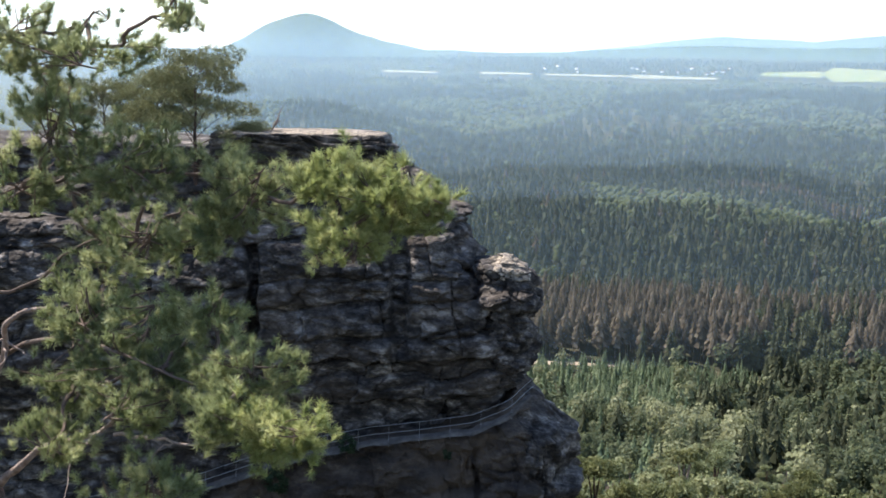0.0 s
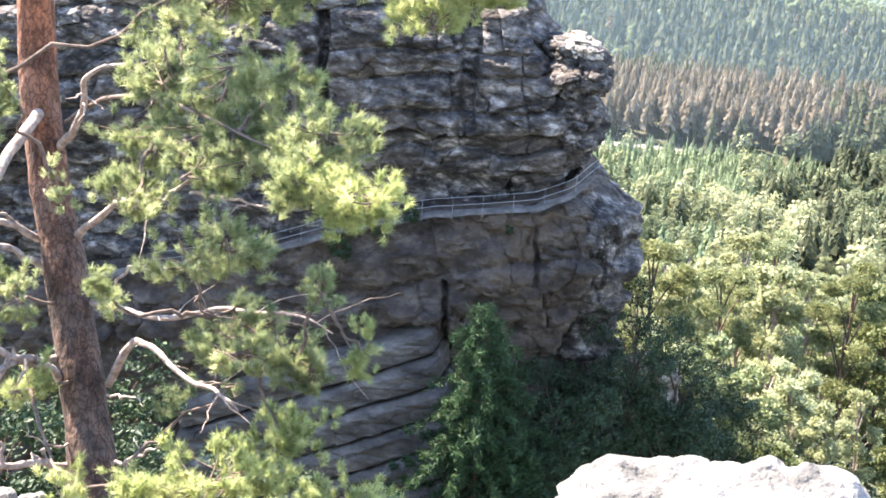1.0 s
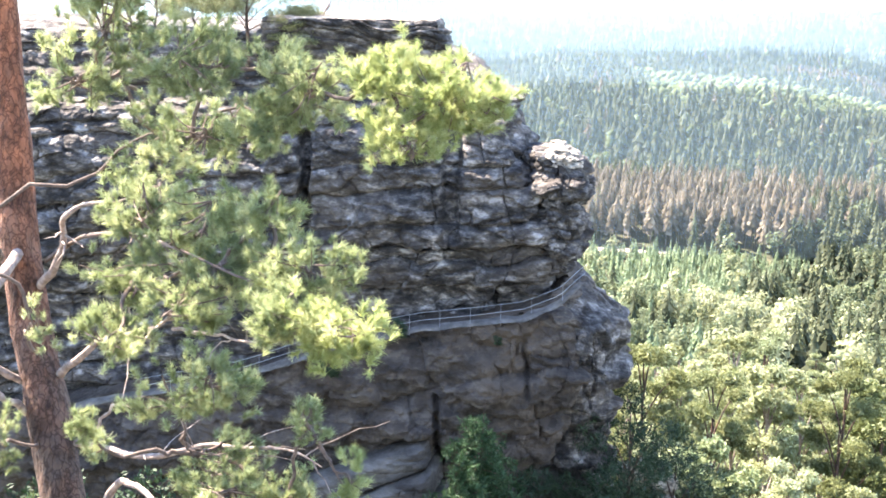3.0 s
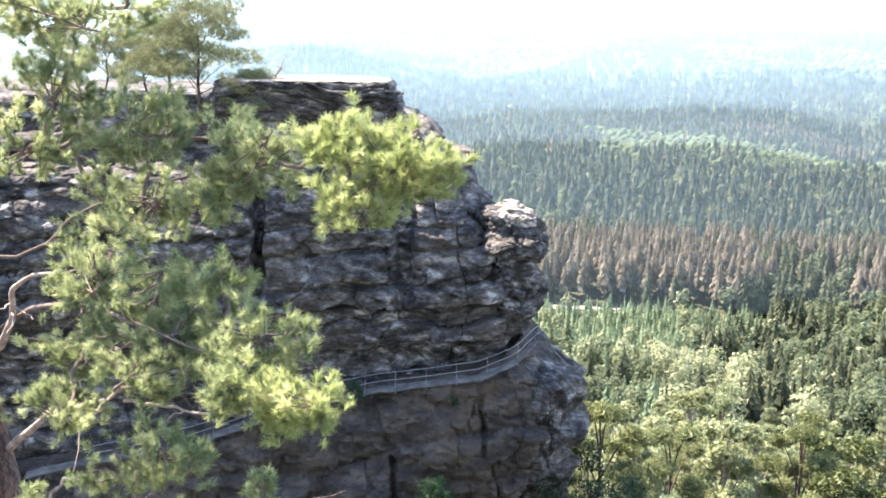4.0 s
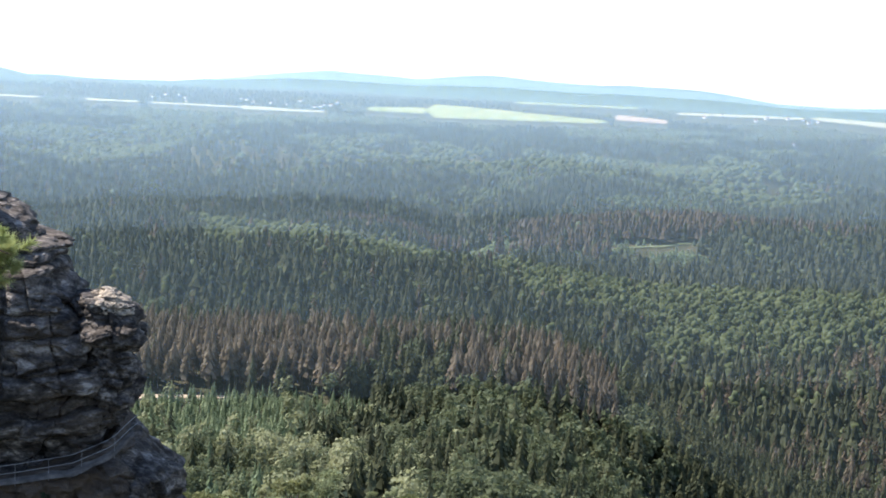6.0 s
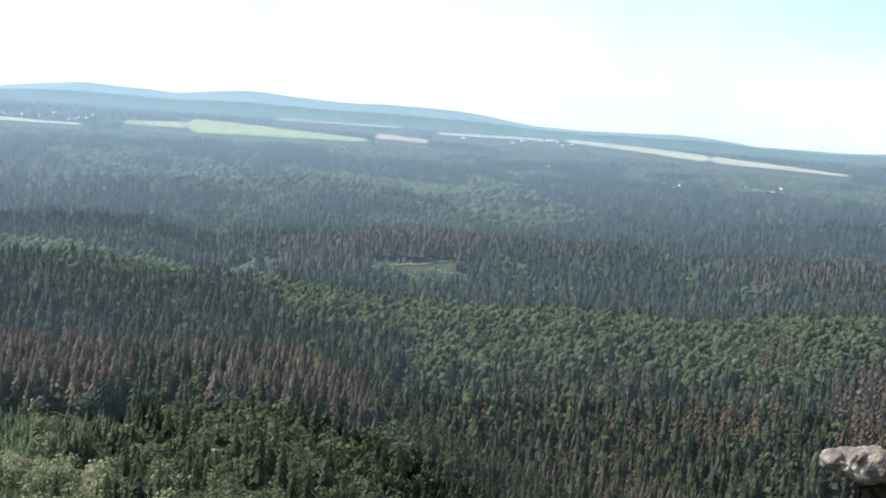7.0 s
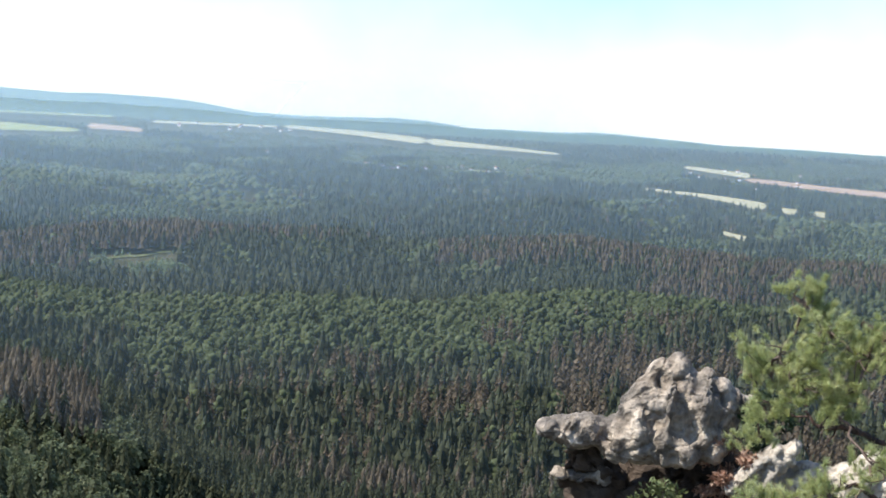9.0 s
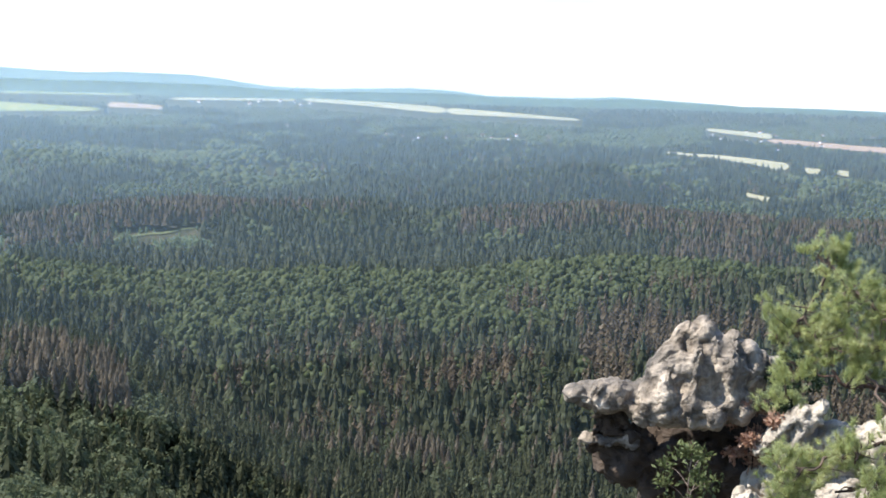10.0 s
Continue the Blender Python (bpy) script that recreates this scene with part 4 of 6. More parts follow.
def rock_blobs(blobs, voxel, seed, rough=0.05, size=0.5, pits=0.0, m=None, stone=0.3, chip=0.0, scoop=0.0, hollows=()):
    """A weathered boulder: rounded lumps fused to one skin, then worn. blobs: centre x, y, z, radii x, y, z."""
    bm = bmesh.new()
    for cx, cy, cz, rx, ry, rz in blobs:
        bmesh.ops.create_icosphere(bm, subdivisions=3, radius=1, matrix=Matrix.Translation((cx, cy, cz)) @ Matrix.Diagonal((rx, ry, rz, 1)))
    me = bpy.data.meshes.new("lumps")
    bm.to_mesh(me)
    bm.free()
    ob = new("lumps", me)
    mod = ob.modifiers.new("fuse", "REMESH")
    mod.mode, mod.voxel_size = "VOXEL", voxel
    dep = bpy.context.evaluated_depsgraph_get()
    res = bpy.data.meshes.new_from_object(ob.evaluated_get(dep))
    bpy.data.objects.remove(ob)
    v = np.empty(len(res.vertices) * 3, np.float32)
    res.vertices.foreach_get("co", v)
    v = v.reshape(-1, 3).astype(float)
    bm = bmesh.new()
    bm.from_mesh(res)
    bmesh.ops.smooth_vert(bm, verts=bm.verts, factor=0.5, use_axis_x=True, use_axis_y=True, use_axis_z=True)
    bmesh.ops.smooth_vert(bm, verts=bm.verts, factor=0.5, use_axis_x=True, use_axis_y=True, use_axis_z=True)
    bm.normal_update()
    v = np.array([w.co[:] for w in bm.verts])
    nrm = np.array([w.normal[:] for w in bm.verts])
    d = rough * (fbm(v, size, 4, seed) + 0.5 - 1.2 * np.abs(vnoise(v, size * 0.8, seed + 8))) - pits * np.clip(np.abs(vnoise(v, size, seed + 4)) * -7 + 1, 0, 1)
    if chip:
        w = v + 0.25 * stone * np.stack([vnoise(v, stone, seed + 40 + k) for k in range(3)], -1)
        for k in (1.0, 0.45):
            own, gap = blocks(w, (stone * k, stone * k, stone * k * 1.25), seed + 60)
            d += chip * k * ((own - 0.5) * 0.9 - 1.3 * np.exp(-gap / 0.06))
    if scoop:
        d -= scoop * smooth01(vnoise(v * np.array([1.25, 1.25, 0.8]), 0.27, seed + 30) * 2.6 - 0.2)
    for hx, hy, hz, reach, deep in hollows:
        q = np.linalg.norm((v - np.array([hx, hy, hz])) * np.array([1, 0.6, 0.85]), axis=1) / reach
        d -= deep * smooth01(1.25 - q)
    v = v + nrm * d[:, None]
    for w, c in zip(bm.verts, v):
        w.co = c
    if m is not None:
        bm.transform(m)
    bm.to_mesh(res)
    bm.free()
    res.polygons.foreach_set("use_smooth", np.full(len(res.polygons), True))
    return res


def thing(name, label, category, kind="", group="", at=(0, 0, 0)):
    e = new(name)
    e.location = at
    e.empty_display_size = 0.2
    return tagged(e, label, category, group, kind)


def ledge(x):
    """Height of the railed ledge along the cliff."""
    return np.interp(x, [-30, -14.3, -10.4, -7.1, -3.8, -0.6, 2.0, 3.9, 5.4, 9], [-29.5, -26.2, -24.8, -23.7, -23.0, -22.6, -22.2, -21.4, -20.3, -20.2])


cliff = thing("sandstone_cliff", "tall grey layered sandstone cliff with a railed ledge", "cliff", "structure")
# the overhanging tier above the ledge; heights here count from the ledge
part("upper_tier", rock_loft(
    [(-9, -42, 3.5, 80.9, 97), (-0.6, -42, 4.0, 80.6, 97), (0.8, -42, 4.3, 80.8, 97), (2.0, -42, 4.6, 80.0, 97), (3.5, -42, 4.5, 79.4, 97), (5.5, -42, 3.9, 79.3, 97), (7.5, -42, 3.3, 79.6, 97),
     (9.2, -42, 2.3, 80.0, 97), (10.6, -42, 1.3, 80.6, 97), (11.7, -42, 1.6, 81.2, 97), (12.1, -42, 1.2, 81.8, 97)],
    330, 820, 3, 1.35, 0.62, 0.36, ends=1.8, tilt=-0.04, shift=lambda x: np.interp(x, [-60, -12, 0, 6], [-23.8, -22.8, -22.6, -22.4]),
    cracks=((-2.3, -18.5, -10.5, 0.5, 1.1), (-10.8, -18.5, -12.0, 0.33, 1.8), (-19.5, -20, -10, 0.3, 1.2))), M_ROCK, cliff)
part("back_tier", rock_loft(
    [(-12.2, -42, 0.8, 83.0, 99), (-11.0, -42, 0.7, 83.2, 99), (-10.2, -42, 0.2, 83.6, 99), (-9.2, -42, -0.7, 84.0, 99), (-8.4, -42, -2.0, 84.6, 99)],
    70, 460, 8, 0.9, 0.4, 0.4), M_ROCK, cliff)
part("top_slab", rock_loft(
    [(-8.9, -13.9, -3.4, 84.6, 89), (-8.2, -13.9, -2.5, 84.0, 89), (-7.6, -13.9, -2.6, 83.7, 89), (-7.0, -13.8, -3.0, 83.5, 89), (-6.25, -13.8, -3.0, 83.5, 89), (-6.02, -13.6, -3.1, 83.6, 89)],
    70, 240, 12, 0.6, 0.24, 0.12, ends=0.3, chip=0.25), M_ROCK, cliff, "flat topped slab of rock with a sunlit top")
part("left_slab", rock_loft(
    [(-9.2, -62, -13.2, 86, 99), (-8.3, -62, -13.0, 85.4, 99), (-7.6, -62, -13.6, 85.6, 99), (-7.1, -62, -14.2, 86, 99)],
    30, 160, 15, 0.8, 0.3, 0.3), M_ROCK, cliff)
part("knob", rock_loft(
    [(-20.6, 2.3, 4.8, 80.2, 86), (-19.8, 2.3, 5.3, 79.6, 86), (-18.8, 2.3, 5.75, 79.2, 86), (-17.7, 2.3, 5.9, 78.9, 86), (-16.9, 2.3, 5.5, 79.1, 86), (-16.2, 2.3, 5.75, 78.9, 86),
     (-15.2, 2.3, 5.85, 79.0, 86), (-14.4, 2.3, 5.7, 79.3, 86), (-13.6, 2.3, 5.0, 79.8, 85), (-13.1, 2.3, 4.5, 80.3, 84)],
    130, 150, 23, 0.9, 0.30, 0.40, ends=1.6, stone=(1.2, 1.2, 0.8), chip=0.5), M_ROCK, cliff, "bulging rock knob with a pale sunlit top")
# added caps of paler stone: sunlight on the knob and slab, put into colour
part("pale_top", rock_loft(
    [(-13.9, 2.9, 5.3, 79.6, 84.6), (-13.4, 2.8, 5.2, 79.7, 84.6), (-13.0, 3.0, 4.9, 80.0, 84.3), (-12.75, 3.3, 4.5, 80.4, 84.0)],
    34, 90, 27, 0.5, 0.22, 0.25, ends=0.8, stone=(0.8, 0.8, 0.5), chip=0.3), M_ROCK_PALE, cliff, "added cap coloured pale for the sun on the knob")
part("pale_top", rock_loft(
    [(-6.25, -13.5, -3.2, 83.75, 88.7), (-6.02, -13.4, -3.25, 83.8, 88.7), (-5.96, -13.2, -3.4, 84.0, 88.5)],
    12, 160, 28, 0.5, 0.06, 0.08, ends=0.3, chip=0.12), M_ROCK_PALE, cliff, "added cap coloured pale for the sun on the slab")
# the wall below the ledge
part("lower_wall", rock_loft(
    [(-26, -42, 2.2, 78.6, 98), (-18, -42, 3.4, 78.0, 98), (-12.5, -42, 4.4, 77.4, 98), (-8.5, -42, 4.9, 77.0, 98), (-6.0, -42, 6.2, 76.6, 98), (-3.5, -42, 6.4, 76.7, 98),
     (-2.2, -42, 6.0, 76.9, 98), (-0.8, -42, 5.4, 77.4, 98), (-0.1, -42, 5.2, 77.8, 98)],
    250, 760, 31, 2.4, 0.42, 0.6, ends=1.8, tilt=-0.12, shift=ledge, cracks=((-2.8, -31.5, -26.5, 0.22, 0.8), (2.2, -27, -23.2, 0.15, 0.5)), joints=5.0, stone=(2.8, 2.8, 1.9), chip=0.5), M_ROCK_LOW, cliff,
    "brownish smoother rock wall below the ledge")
part("boulder", rock_loft(
    [(-46, -1, 9.2, 80.5, 92), (-36, -1, 8.6, 80, 92), (-32, -1, 8.0, 79.2, 92), (-29.4, 0, 7.9, 78.5, 92), (-27.6, 1, 8.5, 77.9, 92), (-26, 1, 8.75, 77.6, 92), (-24.3, 1, 8.75, 77.5, 92),
     (-23.2, 1.5, 8.4, 77.9, 92), (-22.3, 2, 7.2, 78.6, 91), (-21.5, 2.3, 6.2, 79.2, 90)],
    140, 170, 41, 1.5, 0.25, 0.42, ends=3.0, stone=(1.9, 1.9, 1.5), chip=0.6), M_ROCK, cliff, "rounded boulder bulging from the corner of the cliff")
for k in range(7):
    fy = 75.0 - 0.62 * k
    part("sloping_bed", rock_loft(
        [(-1.75, -19, -2.6 + 0.45 * k, fy + 0.7, 86), (-1.5, -19, -2.4 + 0.45 * k, fy + 0.06, 86), (-0.3, -19, -2.5 + 0.45 * k, fy, 86), (0, -19, -2.8 + 0.45 * k, fy + 0.35, 86)],
        34, 300, 51 + k, 1.6, 0.10, 0.12, stone=(2.6, 2.6, 1.6), chip=0.16, shift=lambda x, q=1.72 * k: -28.6 - q + 0.40 * (x + 2.0), nb=16, joints=3.2), M_ROCK_BED, cliff)

# the worn path along the ledge
s, t = np.meshgrid(np.linspace(-24, 5.3, 160), np.linspace(0, 1, 6), indexing="ij")
yy = np.where(s < 4.2, 77.1, 77.1 + (s - 4.2) * 0.9) + 0.65 * t + 0.2 * noise2(s, t * 2, 1.3, 2, 71) * (1 - t)
zz = ledge(s) + 0.06 - 0.12 * (t < 0.05) + 0.10 * t + 0.06 * noise2(s, yy, 0.8, 2, 72)
i, j = np.meshgrid(np.arange(159), np.arange(5), indexing="ij")
f = np.stack([i * 6 + j, (i + 1) * 6 + j, (i + 1) * 6 + j + 1, i * 6 + j + 1], -1).reshape(-1, 4)
part("ledge_path", mesh_np("ledge_path", np.stack([s.ravel(), yy.ravel(), zz.ravel()], -1), f, True), M_PATH, cliff, "worn pale path along the ledge")

# the railing of the ledge
rail = thing("ledge_railing", "thin galvanised steel railing along the cliff ledge", "railing")


def rail_line(h):
    xs = np.linspace(-20, 5.5, 60)
    y = np.where(xs < 4.2, 77.35, 77.35 + (xs - 4.2) * 0.9)
    return np.stack([xs, y, ledge(xs) + h], -1)


for h in (1.0, 0.55):
    v, f = tube(rail_line(h), np.full(60, 0.017), 6)
    part("handrail", mesh_np("handrail", v, f, True), M_STEEL, rail)
v, f = tube([(0, 0, -0.25), (0, 0, 0.5), (0, 0, 1.02)], [0.011] * 3, 6)
post_mesh = mesh_np("post", v, f, True)
line = rail_line(0.0)
for k in range(0, 60, 4):
    ob = part("post", post_mesh, M_STEEL, rail)
    ob.location = line[k]

# ---------------------------------------------------------------- the lookout's own rocks
lookout = part("lookout_rock", rock_loft(
    [(-60, -16, 12, -2.0, -40), (-30, -14, 11, 0.8, -36), (-12, -12, 10, 2.0, -30), (-5, -10, 9, 2.4, -26), (-2.6, -9, 8.5, 2.2, -24), (-1.75, -8.5, 8, 1.5, -22)][::1],
    60, 120, 61, 1.4, 0.3, 0.3), M_ROCK_PALE)
tagged(lookout, "pale sandstone platform on which the viewer stands", "rock", kind="structure")
white = part("pale_boulder", rock_blobs(
    [(0.58, 4.75, -2.72, 0.36, 0.5, 0.40), (0.85, 4.7, -2.72, 0.42, 0.55, 0.45), (1.15, 4.6, -2.70, 0.5, 0.6, 0.46), (0.35, 4.6, -3.0, 0.42, 0.5, 0.5), (0.0, 4.5, -3.35, 0.42, 0.5, 0.6), (0.9, 4.4, -4.2, 1.2, 1.1, 1.55),
     (1.7, 4.3, -3.1, 0.75, 0.8, 0.75)], 0.026, 71, 0.035, 0.25, 0.02, Matrix.Translation((-0.06, 0, -0.03)), 0.4, 0.03, 0.02), M_ROCK_GREY)
tagged(white, "sun-bleached pale sandstone boulder with rough pitted skin", "boulder")
spur = part("rock_spur", rock_blobs(
    [(-3.6, 9.6, -8.6, 2.6, 2.2, 2.5), (-5.5, 10.5, -9.5, 2.8, 2.6, 3.0), (-2.6, 10.4, -9.5, 1.6, 2.0, 2.8), (-4, 10, -22, 3.6, 3.2, 12), (-4, 10, -38, 4.5, 4, 10)], 0.16, 73, 0.2, 1.2), M_ROCK_PALE)
tagged(spur, "rocky spur carrying the old pine", "rock", kind="structure")
for blobs, sd in (([(-3.55, 8.15, -5.25, 0.62, 0.5, 0.5), (-3.1, 8.2, -5.35, 0.5, 0.45, 0.42), (-3.4, 8.3, -6.2, 0.9, 0.8, 1.0)], 75),
                  ([(-3.28, 9.0, -5.0, 0.13, 0.15, 0.14), (-3.36, 9.1, -5.2, 0.16, 0.2, 0.2), (-3.3, 9.0, -5.9, 0.3, 0.35, 0.8)], 76),
                  ([(-3.52, 8.9, -4.92, 0.13, 0.14, 0.12), (-3.6, 8.9, -5.4, 0.3, 0.3, 0.5)], 77),
                  ([(-2.95, 8.9, -5.25, 0.09, 0.1, 0.08), (-3.0, 8.9, -5.7, 0.2, 0.2, 0.5)], 78)):
    b = part("pale_boulder", rock_blobs(blobs, 0.03, sd, 0.03, 0.3, 0.012, Matrix.Translation((0, 0, -0.10)), 0.45, 0.03), M_ROCK_GREY)
    tagged(b, "small pale lichen-grey sandstone boulder below the pine", "boulder")

# the knobbly outcrop beside the lookout; its own axes: x along it, y away from the lookout, z up
OUT = Matrix.Translation((10.77, 10.27, -3.09)) @ pose(0, 0, 0, 0, 0, -46.0)
OUT_BLOBS = [
    # the head, its brow and its snout
    (-1.14, -0.02, -0.06, 0.18, 0.24, 0.10), (-0.98, 0.0, -0.06, 0.22, 0.30, 0.14), (-0.80, 0.0, -0.04, 0.20, 0.30, 0.17), (-0.64, 0.0, -0.06, 0.18, 0.30, 0.16), (-0.90, -0.16, 0.04, 0.09, 0.14, 0.09), (-0.70, -0.14, 0.06, 0.08, 0.14, 0.08),
    (-1.08, -0.16, -0.01, 0.08, 0.10, 0.07),
    (-0.86, 0.0, -0.12, 0.30, 0.28, 0.13),
    # the body, a slab that rises to the peak
    (-0.40, 0.0, -0.13, 0.26, 0.38, 0.21), (-0.16, -0.02, -0.08, 0.32, 0.42, 0.26), (0.16, -0.02, -0.08, 0.36, 0.44, 0.27), (0.46, 0.0, -0.02, 0.30, 0.42, 0.26), (-0.24, 0.05, 0.16, 0.22, 0.34, 0.26),
    (-0.37, 0.02, 0.0, 0.20, 0.34, 0.18), (-0.17, 0.06, 0.32, 0.19, 0.32, 0.25), (-0.06, 0.10, 0.50, 0.14, 0.28, 0.23),
    (0.02, 0.02, 0.26, 0.26, 0.36, 0.34), (0.30, 0.02, 0.26, 0.28, 0.38, 0.36), (0.56, 0.06, 0.26, 0.24, 0.36, 0.34),
    # the peaks
    (0.02, 0.12, 0.56, 0.15, 0.26, 0.22), (0.16, 0.12, 0.66, 0.13, 0.24, 0.16), (0.27, 0.08, 0.50, 0.13, 0.26, 0.20), (0.46, 0.04, 0.54, 0.12, 0.28, 0.18), (0.60, 0.08, 0.46, 0.13, 0.28, 0.17), (0.76, 0.16, 0.34, 0.14, 0.26, 0.16),
    (0.93, 0.25, 0.31, 0.17, 0.22, 0.12),
    # upright ribs down the face
    (-0.20, -0.34, 0.02, 0.10, 0.13, 0.28), (0.04, -0.36, -0.08, 0.12, 0.12, 0.22), (0.10, -0.30, 0.32, 0.09, 0.12, 0.26), (0.44, -0.28, 0.30, 0.10, 0.14, 0.28), (0.30, -0.38, -0.12, 0.13, 0.12, 0.17), (-0.42, -0.28, -0.16, 0.14, 0.14, 0.16),
    (0.58, -0.26, 0.0, 0.11, 0.13, 0.24)]
# hollows worn into its face: centre, reach, depth
HOLLOWS = [(0.26, -0.42, 0.12, 0.15, 0.06), (0.20, -0.36, 0.40, 0.11, 0.05), (0.64, -0.36, 0.14, 0.17, 0.07), (-0.02, -0.20, 0.60, 0.10, 0.09), (-0.06, -0.42, 0.20, 0.12, 0.04),
           (0.36, -0.25, 0.58, 0.09, 0.09), (0.66, -0.24, 0.44, 0.09, 0.07), (-0.56, -0.30, -0.02, 0.09, 0.08), (0.14, -0.46, -0.16, 0.08, 0.05)]
FOOT_BLOBS = [(-0.82, 0.26, -0.36, 0.26, 0.20, 0.22), (-0.88, 0.30, -0.66, 0.27, 0.24, 0.17), (-0.45, 0.45, -0.86, 0.50, 0.36, 0.36), (-0.82, 0.22, -0.50, 0.25, 0.18, 0.10), (-0.60, 0.28, -0.50, 0.22, 0.24, 0.13), (0.22, 0.72, -0.72, 0.66, 0.34, 0.50), (0.45, 0.9, -1.0, 0.8, 0.6, 0.7), (0.35, 0.9, -1.6, 0.85, 0.6, 0.9),
              (0.8, 0.9, -3.2, 1.3, 1.0, 2.0), (1.4, 1.4, -8, 2.4, 2.0, 5), (0.8, 1.6, -20, 4.5, 3.5, 10), (0.8, 1.6, -45, 6, 5, 18)]
outcrop = part("knobbly_outcrop", rock_blobs(OUT_BLOBS, 0.018, 81, 0.012, 0.26, 0.010, OUT, 0.40, 0.034, 0.0, HOLLOWS), M_ROCK_PALE)
tagged(outcrop, "knobbly grey sandstone outcrop with rounded ribs and hollows", "rock", kind="structure")
# darker rock: its dark crust, with the overhang's shade put into the colour
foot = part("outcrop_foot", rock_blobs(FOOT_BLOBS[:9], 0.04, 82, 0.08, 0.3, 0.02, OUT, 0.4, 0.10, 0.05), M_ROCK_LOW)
tagged(foot, "dark shaded rock pillar below the outcrop", "rock", kind="structure")
for blobs, sd in (([(-1.02, 0.22, -0.60, 0.15, 0.14, 0.07), (-0.82, 0.22, -0.62, 0.17, 0.14, 0.08), (-0.56, 0.16, -0.60, 0.13, 0.14, 0.11)], 83),
                  ([(0.74 + 0.085 * k, -0.32, -0.44 + 0.088 * k, 0.09, 0.26, 0.10) for k in range(6)] + [(1.0 + 0.07 * k, -0.36, -0.42 + 0.09 * k, 0.08, 0.24, 0.10) for k in range(6)]
                   + [(1.12, -0.12, -0.5, 0.34, 0.32, 0.26), (1.5, -0.15, -0.42, 0.34, 0.32, 0.30), (1.8, -0.2, -0.5, 0.42, 0.35, 0.34), (1.05, -0.1, -0.9, 0.5, 0.35, 0.35)], 84),
                  ([(0.62, -0.55, -0.98, 0.17, 0.2, 0.2), (0.78, -0.55, -1.1, 0.28, 0.3, 0.22), (1.1, -0.6, -1.3, 0.5, 0.4, 0.4)], 85),
                  ([(1.95, -0.3, -0.35, 0.35, 0.3, 0.3), (2.2, -0.3, -0.2, 0.35, 0.3, 0.25), (2.0, -0.2, -0.9, 0.7, 0.5, 0.5)], 86),
                  ([(1.7, -0.5, -0.95, 0.45, 0.3, 0.3), (2.1, -0.5, -1.2, 0.5, 0.4, 0.4)], 87)):
    b = part("pale_boulder", rock_blobs(blobs, 0.03, sd, 0.035, 0.3, 0.02, OUT, 0.35, 0.045, 0.01), M_ROCK_PALE if sd == 83 else M_ROCK_BLEACHED)
    tagged(b, "weathered pale sandstone block beside the outcrop", "boulder")
slope = part("outcrop_slope", rock_blobs(FOOT_BLOBS[9:] + [(2.4, 0.6, -2.6, 2.4, 1.2, 1.6), (1.4, 0.2, -2.6, 1.0, 0.9, 1.0), (3.6, 0.6, -3.0, 2.4, 2, 2.2), (3, 1, -9, 4, 3, 6), (3, 1.5, -22, 5, 4, 12), (3, 1.5, -45, 6, 5, 16)], 0.22, 88, 0.15, 0.9, 0.0, OUT), M_ROCK)
tagged(slope, "rocky slope behind the outcrop", "rock", kind="structure")


# ---------------------------------------------------------------- pine foliage
def needle_tuft(n, length, width, seed):
    """A brush of needles round a shoot along +z; points and triangles."""
    r = np.random.default_rng(seed)
    v, f = [], []
    for k in range(n):
        t = r.uniform(0, 1)
        a = r.uniform(0, 6.28)
        lean = r.uniform(0.25, 1.3)
        d = np.array([math.cos(a) * math.sin(lean), math.sin(a) * math.sin(lean), math.cos(lean)])
        base = np.array([0, 0, (t - 0.6) * length * 1.1])
        side = np.cross(d, r.normal(size=3))
        side /= np.linalg.norm(side) + 1e-9
        q = length * r.uniform(0.75, 1.15)
        b = len(v)
        v += [base + side * width, base - side * width, base + d * q]
        f.append((b, b + 1, b + 2))
    return np.array(v), np.array(f)


def aimed(sets, pos, dirs, scale, r):
    """Copies of templates turned to the directions dirs."""
    out = []
    pick = r.integers(0, len(sets), len(pos))
    for k, (tv, tf) in enumerate(sets):
        s = np.where(pick == k)[0]
        if not len(s):
            continue
        z = dirs[s] / (np.linalg.norm(dirs[s], axis=1)[:, None] + 1e-9)
        ref = r.normal(size=z.shape)
        x = np.cross(ref, z)
        x /= np.linalg.norm(x, axis=1)[:, None] + 1e-9
        y = np.cross(z, x)
        q = scale[s][:, None, None] * (tv[None, :, 0:1] * x[:, None] + tv[None, :, 1:2] * y[:, None] + tv[None, :, 2:3] * z[:, None]) + pos[s][:, None]
        f = tf[None] + (np.arange(len(s)) * len(tv))[:, None, None]
        out.append((q.reshape(-1, 3), f.reshape(-1, tf.shape[1])))
    return joined(out)


TUFTS = [needle_tuft(96, 0.062, 0.0019, s) for s in range(5)]


